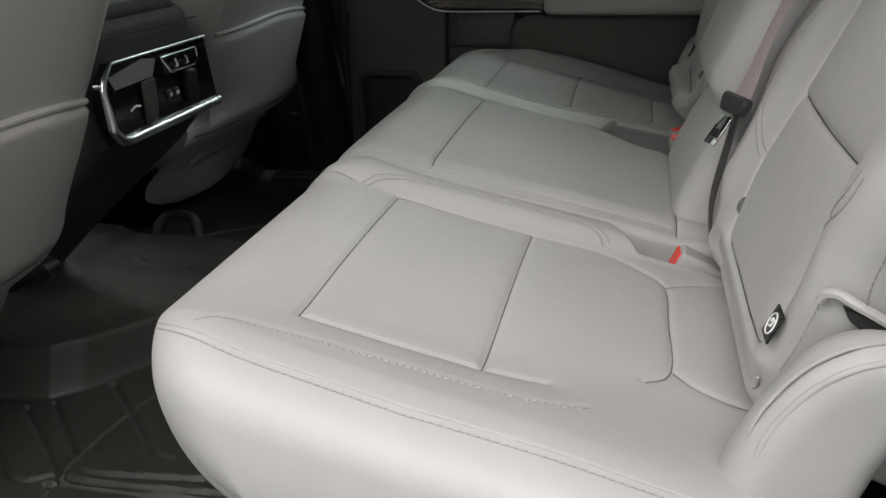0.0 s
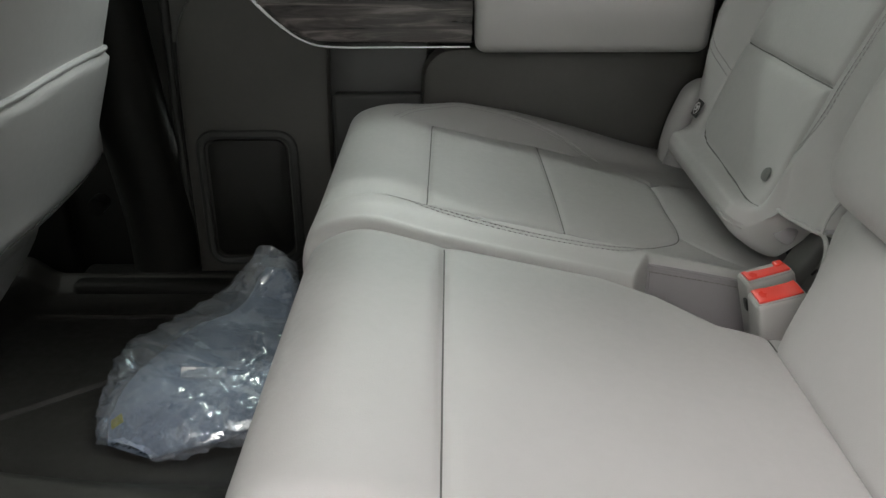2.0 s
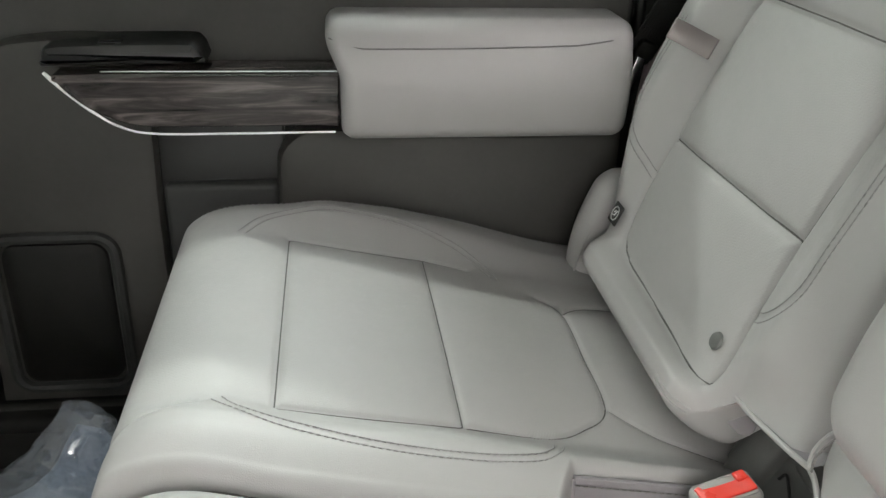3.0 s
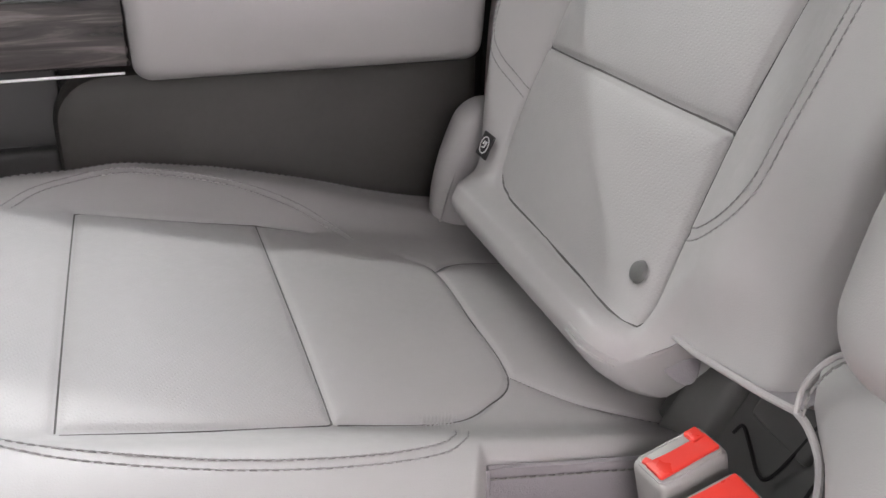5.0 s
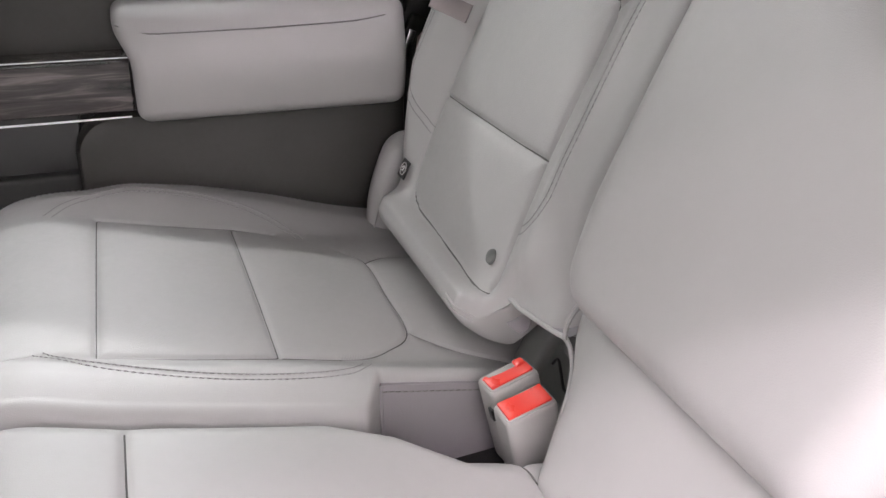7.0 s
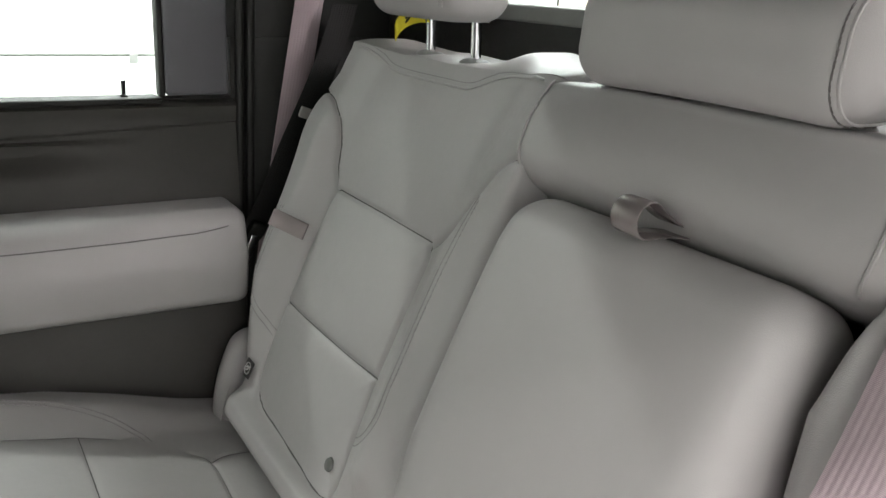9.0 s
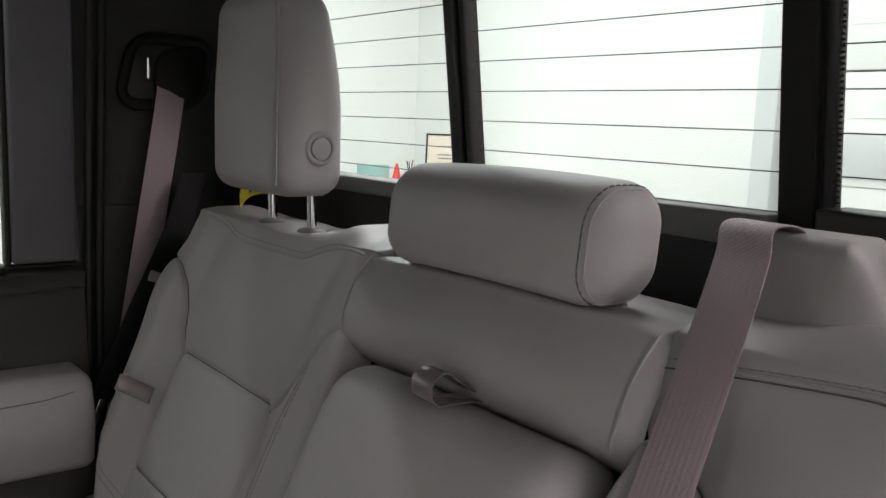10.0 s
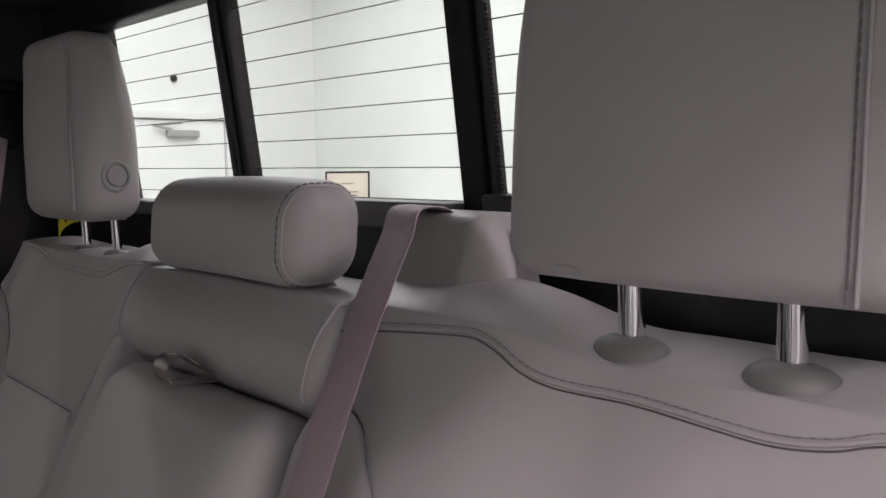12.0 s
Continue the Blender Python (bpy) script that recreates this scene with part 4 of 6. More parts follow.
def centre_back():
    seat = thing("centre_bench_back", "light grey leather centre backrest with folded-up armrest", "seat backrest", (0.45, 0.03, 0.28), "rear bench backrests")

    def pad(p):
        x, y, z = p.T
        z = z + 0.012 * (1 - (x / 0.175) ** 2) * (1 - (y / 0.16) ** 2) * (z > 0)
        x = x * (1 - 0.09 * ramped(-y, 0.07, 0.17)) - 0.012 * ramped(y, 0.1, 0.17) * (x > 0)
        return np.stack([x, y, z], 1)

    armrest = in_back(rbox((0.153, 0.16, 0.05), 0.034, 8, 14, pad))(0.012, 0.562, 0.0)
    solid("armrest", armrest, LEATHER, seat, "padded fold-up centre armrest")

    # the padded roll above it: one cover from the crease over the front and back to the rear panel
    prof = [on_back(0, v, n) for v, n in ((0.703, -0.035), (0.709, 0.0), (0.716, 0.023), (0.729, 0.037), (0.749, 0.0415), (0.77, 0.0395), (0.787, 0.034))]
    prof = curve(prof + [np.array(q) for q in ((0.522, 0, 0.808), (0.548, 0, 0.807), (0.59, 0, 0.804), (0.635, 0, 0.798), (0.66, 0, 0.765))], 7)
    along = np.linspace(0, 1, len(prof))
    rows = []
    for u in np.concatenate([np.linspace(0, 0.05, 9, endpoint=False), np.linspace(0.05, 0.95, 44, endpoint=False), np.linspace(0.95, 1, 10)]):
        y0 = np.interp(along, [0, 0.15, 0.3, 0.55, 1], [-0.155, -0.164, -0.176, -0.179, -0.18])
        y1 = np.interp(along, [0, 0.3, 0.55, 1], [0.192, 0.2, 0.204, 0.2])
        edge = min(u, 1 - u)
        sink = (0.014 if u < 0.5 else 0.01) * math.exp(-edge / (0.02 if u < 0.5 else 0.014)) + 0.0045 * math.exp(-edge / 0.05) - 0.004 * math.sin(u * math.pi)
        way = np.array([OUT[0], 0, OUT[2]])[None] * (1 - along[:, None]) + np.array([0, 0, 1.0])[None] * along[:, None]
        row = prof - way * sink
        row[:, 1] = y0 + (y1 - y0) * u
        rows.append(row)
    sheet = np.stack(rows, 1)
    nrm, flip = normals_of(sheet, OUT)
    ids = np.arange(sheet.shape[0] * sheet.shape[1]).reshape(sheet.shape[:2])
    quads = np.stack([ids[:-1, :-1], ids[1:, :-1], ids[1:, 1:], ids[:-1, 1:]], -1).reshape(-1, 4)
    solid("top_roll", (sheet.reshape(-1, 3), quads[:, ::-1] if flip else quads), LEATHER, seat, "rounded leather roll above the armrest", normals=nrm.reshape(-1, 3))

    def lower(p):
        x, y, z = p.T
        v = y + 0.353
        right = np.interp(v, [0.27, 0.346, 0.362, 0.375, 0.388, 0.405, 0.435], [0.124, 0.136, 0.142, 0.158, 0.185, 0.195, 0.2])
        x = np.where(x > 0, x / 0.148 * right, x)
        return np.stack([x, y, z + 0.006 * np.cos(np.clip(y / 0.07, -1, 1) * 1.4) - 0.02 * ramped(x, 0.1, 0.18)], 1)

    for col in (7, -8):
        solid("piping", tube(sheet[14:70:2, col] + nrm[14:70:2, col] * 0.0012, 0.0015, 6), LEATHER, seat)
    solid("lower_pad", in_back(rbox((0.148, 0.08, 0.05), 0.026, 8, 14, lower))(-0.014, 0.353, -0.034), LEATHER, seat)
    # the stitched arc where the pad meets the bolster
    arc = curve([on_back(y, v, n) for y, v, n in ((0.163, 0.384, 0.004), (0.165, 0.396, 0.0065), (0.161, 0.41, 0.0085), (0.152, 0.421, 0.0105), (0.14, 0.428, 0.013))], 6)
    stitches("stitching", arc - np.array([0, 0.006, 0.0]) + OUT * 0.001, np.tile(OUT, (len(arc), 1)), 0.0064, 0.004, seat, THREAD_MID, 0.0014)
    solid("piping", tube(arc, 0.0016, 6), LEATHER, seat)
    hem = curve([on_back(y, v, n) for y, v, n in ((0.166, 0.3832, 0.0), (0.154, 0.381, 0.001), (0.138, 0.373, 0.003), (0.127, 0.358, 0.004), (0.122, 0.338, 0.003), (0.118, 0.31, 0.0))], 6)
    solid("hem", tube(hem, 0.0022, 8), LEATHER, seat, "folded leather edge of the gap")
    return seat


centre_back()


# ---- headrests, belts and small seat fittings ----
def headrest(sign, cy, posts):
    """An outer headrest on two chrome posts, with a folding button in its inner cheek."""
    px = 0.586 if sign > 0 else 0.573
    h = thing("headrest", "tall light grey leather headrest on two chrome posts", "headrest", (0.56, sign * cy, 0.81), "rear headrests")

    def shape(p):
        x, y, z = p.T
        t = (z + 0.122) / 0.244
        x = x * (1 - 0.28 * ramped(t, 0.35, 1.0)) - 0.010 * t + 0.004 * np.sin(t * math.pi)
        x = x - 0.006 * (1 - (y / 0.115) ** 2) * (x < 0)
        y = y * (1 - 0.06 * ramped(t, 0.55, 1.0)) + 0.006 * np.sign(y) * (1 - (x / 0.05) ** 2) * np.sin(np.clip(t, 0, 1) * math.pi)
        if sign < 0:
            y = np.where(y > 0, y * (1 - 0.15 * np.clip(t, 0, 1)), y)
        else:
            y = y + 0.007 * np.exp(-(((x - 0.012) / 0.03) ** 2 + ((z + 0.05) / 0.05) ** 2)) * (y < -0.06)
        return np.stack([x, y, z], 1)

    wide, tall, cz, r = (0.103, 0.122, 0.967, 0.03) if sign > 0 else (0.130, 0.1225, 0.9665, 0.024)
    body = rbox((0.046 if sign > 0 else 0.041, wide, tall), r, 8, 12, shape)
    solid("cushion", at(body, 0.566 if sign > 0 else 0.562, sign * cy, cz), LEATHER, h)
    # piped seam between the face and each cheek
    for s in (-1,):
        face = []
        for z in np.linspace(-tall + (0.016 if sign > 0 else 0.005), tall - 0.01, 24):
            face.append((-0.0425, s * 0.088, z) if sign > 0 else (-0.0408, s * 0.099, z))
        q = shape(np.array(face))
        q = q + np.array([-0.0012, s * 0.0016, 0])
        over = shape(np.array([(-0.02, s * 0.102, tall - 0.0025), (0.0, s * 0.1, tall + 0.0002), (0.03, s * 0.1, tall - 0.001)]) * np.array([1, wide / 0.13 * 1.0, 1])) + np.array([0, 0, 0.001])
        solid("piping", tube((q if sign > 0 else np.concatenate([q, over])) + np.array([0.566 if sign > 0 else 0.562, sign * cy, cz]), 0.0014, 6), LEATHER, h)
        stitches("stitching", q + np.array([0.5655 if sign > 0 else 0.5626, sign * cy - s * 0.005, cz]), np.tile([-1.0, 0, 0], (len(q), 1)), 0.0066, 0.0042, h, THREAD if sign > 0 else THREAD_DARK, 0.0011 if sign > 0 else 0.0015)
    if sign > 0:
        ring = lathe([(0.0205, 0.0), (0.0202, 0.0025), (0.018, 0.0036), (0.0155, 0.0026), (0.0149, -0.0015), (0.0132, -0.0015), (0.0126, 0.0034), (0.0105, 0.0042), (0.0001, 0.004)], 32)
        solid("fold_button", moved(ring, pose(0.571, 0.3845, 0.9045, 90, 0, 0)), LEATHER, h, "round grey folding button")
    for post in posts:
        solid("post", tube([(px, sign * post, 0.77), (px, sign * post, 0.82), (px - 0.002, sign * post, 0.87)], 0.0062 if sign > 0 else 0.0088, 18), CHROME, h, "chrome post")
        # the eyelet in the lower edge of the cushion
        if sign > 0:
            c, wide_way, tall_way = np.array([0.587, post, cz - tall + 0.0025]), np.array([0, 1.0, 0]), np.array([1.0, 0, -0.2])
        else:
            c, wide_way, tall_way = np.array([0.5245, -(post - 0.012), cz - tall + 0.0078]), np.array([0, 1.0, 0]), np.array([0.74, 0, -0.67])
        ring = [c + wide_way * u + tall_way * w for u, w in loop_line((0.009, 0.0038) if sign < 0 else (0.015, 0.0065), 0.0035)]
        solid("post_eyelet", tube(ring, 0.0014, 6, True), LEATHER, h)
        solid("eyelet_hole", (ring, [list(range(len(ring)))]), BLACK, h)
    for post in posts:
        collar = lathe([(0.0255, -0.012), (0.0262, -0.006), (0.0262, -0.002), (0.0252, 0.002), (0.0228, 0.0055), (0.019, 0.0083), (0.014, 0.0102), (0.0092, 0.011), (0.0088, 0.0095), (0.0001, 0.0095)], 36)
        v, f = collar
        v = v * np.array([0.8, 1.0, 1.0]) * (1.0 if sign > 0 else 1.1)
        c = solid("post_collar", at((v, f), px + 0.001, sign * post, 0.793 if sign > 0 else 0.794, 0, 8, 0), SHADOW_PLASTIC, h, "rounded grey plastic collar")
    return h


headrest(1, 0.487, POSTS)
headrest(-1, 0.463, NEAR_POSTS)


def centre_headrest():
    h = thing("headrest", "low wide light grey leather headrest of the middle seat", "headrest", (0.54, 0.015, 0.81), "rear headrests")

    def shape(p):
        x, y, z = p.T
        x = x + 0.10 * z - 0.006 * (1 - (y / 0.14) ** 2) * (x < 0)
        z = z + 0.004 * (1 - (y / 0.14) ** 2)
        return np.stack([x, y, z], 1)

    c = np.array([0.543, 0.015, 0.8555])
    solid("cushion", at(rbox((0.043, 0.138, 0.0465), 0.0335, 9, 12, shape), *c), LEATHER, h)
    for s in (-1,):
        ring = loop_line((0.0382, 0.0417), 0.03, 8)
        q = shape(np.array([(u, s * 0.1225, w) for u, w in ring])) + c
        solid("piping", tube(q, 0.0012, 6, True), LEATHER, h)
        q2 = shape(np.array([(u * 1.06, s * 0.1185, w * 1.055) for u, w in ring])) + c
        out = (q2 - c) * np.array([1, 0, 1])
        stitches("stitching", q2, out, 0.007, 0.0042, h, THREAD_DARK, 0.0013)
    for y in (-0.075, 0.075):
        solid("post", tube([(0.551, -0.004 + y, 0.79), (0.551, -0.004 + y, 0.83)], 0.006, 12), CHROME, h, "short chrome post")
        solid("post_collar", at(lathe([(0.024, -0.014), (0.025, 0.0), (0.021, 0.007), (0.013, 0.01), (0.0001, 0.01)], 24), 0.551, -0.004 + y, 0.804, 0, -6, 0), SHADOW_PLASTIC, h)
    return h


centre_headrest()


def belt_housing():
    h = thing("belt_housing", "light grey moulded retractor housing on the bench top", "belt housing", (0.6, -0.24, 0.8))

    def shape(p):
        x, y, z = p.T
        t = (z + 0.047) / 0.094
        y = np.where(y < 0, y * (1.12 - 0.64 * t**1.2), y * (1 - 0.04 * t))
        x = x * (1 - 0.15 * t) + 0.012 * t + 0.02 * np.clip((-y - 0.026) / 0.03, 0, 1) * (x < 0)
        return np.stack([x, y, z], 1)

    solid("cover", at(rbox((0.034, 0.064, 0.047), 0.014, 6, 10, shape), 0.598, -0.226, 0.83), GREY_PLASTIC, h)
    solid("slot", at(rbox((0.011, 0.03, 0.002), 0.0015, 2), 0.603, -0.197, 0.8745), BLACK, h, "dark belt slot")
    return h


belt_housing()


def centre_belt():
    b = thing("seat_belt", "grey-mauve centre seat belt hanging from the bench top", "seat belt", (0.45, -0.19, 0.3), "rear seat belts")
    pts = curve([(0.605, -0.197, 0.873), (0.59, -0.195, 0.8815), (0.566, -0.193, 0.88), (0.551, -0.2, 0.861), (0.525, -0.207, 0.826), (0.5015, -0.21, 0.786), (0.4705, -0.2105, 0.722), (0.4305, -0.208, 0.63),
                 (0.391, -0.195, 0.525), (0.377, -0.188, 0.475), (0.368, -0.188, 0.45)], 8)
    turn = np.interp(np.arange(len(pts)), [0, 40, 66, len(pts)], [0.12, 0.1, -0.06, -0.3])
    strap("webbing", pts, [(a, 1, 0.0) for a in turn], 0.043, 0.0014, WEB, b)
    low = curve([(0.366, -0.19, 0.44), (0.356, -0.2, 0.395), (0.345, -0.213, 0.34), (0.347, -0.222, 0.29)], 8)
    # the lower run is coloured dark to stand for the shade on it
    strap("lap_webbing", low, [(0.0, 1, 0.0)] * len(low), 0.046, 0.0014, WEB_SHADED, b, "lower webbing in a dark shaded tone")
    tongue = solid("tongue", moved(rbox((0.0065, 0.027, 0.011), 0.005, 4, 6, lambda p: p * np.stack([1 + 0 * p[:, 0], 1 - 0.25 * ramped(-p[:, 2], -0.004, 0.011), 1 + 0 * p[:, 0]], 1)), pose(0.362, -0.189, 0.445, 0, 24, 20)), PILLAR, b, "dark plastic belt tongue")
    plate = moved(rbox((0.0014, 0.0105, 0.018), 0.001, 2), pose(0.3455, -0.205, 0.42, 0, 34, 24))
    solid("latch_plate", plate, CHROME, tongue, "chrome latch plate")
    solid("latch_slot", moved(rbox((0.0022, 0.0065, 0.005), 0.001, 2), pose(0.3435, -0.206, 0.417, 0, 34, 24)), BLACK, tongue)
    return b


centre_belt()


def far_belt():
    b = thing("seat_belt", "grey-mauve shoulder belt hanging from the rear pillar", "seat belt", (0.5, 0.76, 0.4), "rear seat belts")
    pts = curve([(0.549, 0.806, 0.985), (0.545, 0.797, 0.968), (0.53, 0.785, 0.9), (0.5, 0.778, 0.74), (0.466, 0.768, 0.56), (0.448, 0.756, 0.47), (0.44, 0.745, 0.36)], 8)
    strap("webbing", pts, [(1, 0.12, 0.0)] * len(pts), 0.046, 0.0014, WEB, b)
    # second belt run, blackened to give the shade between belt and seat
    lap = curve([(0.41, 0.733, 0.52), (0.45, 0.74, 0.59), (0.482, 0.743, 0.66), (0.519, 0.746, 0.735), (0.546, 0.748, 0.797), (0.565, 0.755, 0.85)], 6)
    strap("lap_webbing", lap, [(1.0, 0.25, 0.0)] * len(lap), 0.046, 0.0014, WEB_DEEP_SHADE, b, "lower webbing in a near-black shaded tone")
    solid("tongue", moved(rbox((0.012, 0.007, 0.014), 0.005, 3), pose(0.418, 0.728, 0.533, 20, 24, 0)), DARK, b, "dark plastic belt tongue")
    solid("latch_plate", moved(rbox((0.005, 0.0014, 0.019), 0.001, 2), pose(0.407, 0.722, 0.509, 0, 20, 0)), CHROME, b, "chrome latch plate")
    solid("belt_stop", moved(rbox((0.009, 0.003, 0.008), 0.002, 2), pose(0.492, 0.724, 0.7, 0, 20, 0)), GREY_PLASTIC, b, "small grey belt stop")
    return b


far_belt()


def pull_loop(c, axis, over, width, length, high, label):
    """A folded tape loop that stands out of a seam along axis, rounded at its end."""
    h = thing("pull_loop", label, "pull loop", tuple(c), "backrest pull loops")
    c, axis, over = np.array(c, float), np.array(axis, float), np.array(over, float)
    axis /= np.linalg.norm(axis)
    over = over - axis * (over @ axis)
    over /= np.linalg.norm(over)
    side = np.cross(axis, over)
    r = high / 2
    ring = [(length - r + r * math.cos(a), r * math.sin(a)) for a in np.linspace(radians(-100), radians(100), 16)]
    line = [(-0.012, -0.001), (0.0, -0.0012), ((length - r) * 0.55, -r * 0.45), *ring, ((length - r) * 0.55, r * 0.45), (0.0, 0.0012), (-0.012, 0.001)]
    pts = curve([c + axis * a + over * b for a, b in line], 3)
    strap("tape", pts, [side] * len(pts), width, 0.0011, TAPE, h)
    return h


pull_loop(on_back(-0.004, 0.716, 0.008), OUT - 0.08 * UP, UP, 0.027, 0.066, 0.026, "satin grey tape loop above the centre armrest")
pull_loop(on_back(0.579, 0.566, 0.021), np.array([0, 1, 0]) + OUT * 0.75, OUT, 0.022, 0.042, 0.008, "satin grey tape loop at the backrest edge")


def buckle(x, y, z, rx, ry, rz, label, notch):
    """A belt buckle: grey shell, red button in a sunk top."""
    b = thing("belt_buckle", label, "belt buckle", (x, y, z), "belt buckles")
    m = pose(x, y, z, rx, ry, rz)
    shell = moved(rbox((0.025, 0.015, 0.045), 0.0055, 4, 2), m)
    body = solid("shell", shell, GREY_PLASTIC, b)
    rim = loop_line((0.0215, 0.0115), 0.003)
    solid("rim", moved(tube([(u, w, 0.0442) for u, w in rim], 0.0016, 6, True), m), GREY_PLASTIC, body)
    solid("well", moved(rbox((0.0212, 0.0112, 0.001), 0.0009, 1), m @ pose(0, 0, 0.0446)), GREY_PLASTIC if notch else DARK, body)

    def slope(p):
        u, w, t = p.T
        return np.stack([u, w, t + 0.0012 * ramped(-u, 0.004, 0.012) * (t > 0) + 0.001 * ramped(u, 0.012, 0.02) * (t > 0)], 1)

    solid("button", moved(rbox((0.0213, 0.0113 if not notch else 0.0074, 0.0028), 0.0012, 3, 6, slope), m @ pose(0, 0 if not notch else -0.003, 0.0438)), RED, b, "bright red release button")
    if notch:
        solid("button_end", moved(rbox((0.0046, 0.005, 0.0032), 0.0014, 2), m @ pose(0.0158, 0.0058, 0.0452)), RED, b, "bright red release button")
        solid("button_end", moved(rbox((0.0026, 0.004, 0.0026), 0.0012, 2), m @ pose(-0.018, 0.005, 0.0444, 0, 0, 20)), RED, b, "bright red release button")
    if notch:
        solid("side_clip", moved(rbox((0.004, 0.004, 0.006), 0.001, 2), m @ pose(-0.0235, -0.009, 0.02)), BLACK, b)
    solid("stalk", moved(rbox((0.013, 0.005, 0.03), 0.004, 3), m @ pose(0, 0, -0.068)), DARK, b)
    return b


buckle(0.345, 0.182, 0.274, 4, -14, 4, "light grey belt buckle with red button beside its twin", False)
buckle(0.347, 0.218, 0.277, -2, -14, 6, "light grey belt buckle with notched red button beside its twin", True)
buckle(0.343, -0.262, 0.262, 10, -63, -6, "light grey belt buckle lying between two cushions", False)


def gap_panel():
    g = thing("buckle_gap_panel", "grey ribbed plastic panel behind the belt buckles", "trim panel", (0.42, 0.2, 0.3))
    tilt = lambda y, z, out=0.0: (0.412 + 0.445 * (z - 0.32) - 0.008 - 0.914 * out, y, z + 0.4 * out)
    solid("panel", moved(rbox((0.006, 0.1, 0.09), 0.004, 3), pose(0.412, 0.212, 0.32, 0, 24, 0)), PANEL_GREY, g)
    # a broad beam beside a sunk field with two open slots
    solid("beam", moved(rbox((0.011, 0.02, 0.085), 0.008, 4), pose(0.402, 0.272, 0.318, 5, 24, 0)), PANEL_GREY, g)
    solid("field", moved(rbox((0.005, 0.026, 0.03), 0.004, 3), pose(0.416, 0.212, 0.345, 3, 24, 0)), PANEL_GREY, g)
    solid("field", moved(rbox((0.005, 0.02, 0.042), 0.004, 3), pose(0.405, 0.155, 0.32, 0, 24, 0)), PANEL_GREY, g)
    for way in (((0.192, 0.352), (0.196, 0.325), (0.202, 0.301), (0.21, 0.296), (0.226, 0.305), (0.238, 0.311), (0.242, 0.304)), ((0.172, 0.34), (0.176, 0.312), (0.174, 0.292), (0.165, 0.282), (0.145, 0.272))):
        solid("slot", tube(curve([tilt(y, z, 0.0035) for y, z in way], 5), 0.0014, 7), BLACK, g, "black open slot")
    rim = curve([on_back(y, v, n) for y, v, n in ((0.268, 0.328, -0.04), (0.279, 0.339, -0.026), (0.2855, 0.354, -0.013), (0.279, 0.366, -0.0075), (0.25, 0.3695, -0.0045), (0.224, 0.3732, -0.003), (0.19, 0.3785, -0.001), (0.166, 0.3832, 0.0))], 6)
    solid("cover_edge", tube(rim[9:], 0.0022, 8), LEATHER, g, "folded leather edge of the gap")
    # the lining falls back from the hem and sags into two folds
    lining = rim[7:]
    k = len(lining)
    deep = np.interp(np.arange(k), [0, 8, 18, k], [0.02, 0.05, 0.05, 0.03])
    rows = []
    for t in np.linspace(0, 1, 9):
        fold = 0.004 * np.sin(np.arange(k) * 0.55 + 5 * t) * t * (1 - ramped(np.arange(k), 24, 34))
        rows.append(lining - OUT * (deep * t**0.85)[:, None] + np.array([0, -0.010, -0.012]) * (math.sin(t * 2.6) * (1 - ramped(np.arange(k), 20, 30)))[:, None] + np.array([0, 0, 0.02]) * t + np.array([0, 1.0, 0.4]) * fold[:, None])
    v = np.concatenate(rows)
    solid("sleeve", (v, [[r * k + i, r * k + i + 1, (r + 1) * k + i + 1, (r + 1) * k + i] for r in range(8) for i in range(k - 1)]), LAVENDER, g, "lilac-grey lining sleeve")
    return g


gap_panel()


def side_lobe(sign):
    """The rounded hinge cover low on the outer side of a back."""
    s = thing("hinge_cover", "light grey padded hinge cover low beside the backrest", "hinge cover", (0.4, sign * 0.67, 0.25), "backrest hinge covers")

    def shape(p):
        x, y, z = p.T
        t = (z + 0.075) / 0.15
        return np.stack([x + (0.27 if sign > 0 else 0.45) * z - 0.012 * np.sin(np.clip(t, 0, 1) * math.pi), y + sign * 0.015 * t, z], 1)

    solid("cover", at(rbox((0.046, 0.026 if sign < 0 else 0.022, 0.072), 0.025 if sign < 0 else 0.021, 7, 6, shape), 0.395 if sign < 0 else 0.392, sign * (0.648 if sign < 0 else 0.653), 0.336), LEATHER, s)
    solid("piping", tube([(0.359 + 0.45 * z - 0.012 * math.sin((z + 0.075) / 0.15 * 3.14), sign * (0.634 + 0.1 * (z + 0.075)), 0.336 + z) for z in np.linspace(-0.06, 0.06, 12)], 0.0016, 6), LEATHER, s)
    if sign < 0:
        welt = curve([(0.34, -0.669, 0.29), (0.343, -0.674, 0.323), (0.351, -0.675, 0.346), (0.367, -0.679, 0.373), (0.385, -0.683, 0.391), (0.405, -0.681, 0.398), (0.43, -0.679, 0.402)], 8)
        solid("welt", tube(welt, 0.0026, 10), LEATHER, s)
        solid("welt", tube(welt + np.array([-0.006, 0.008, 0.008]), 0.0014, 8), LEATHER, s)
    return s


side_lobe(1)
side_lobe(-1)

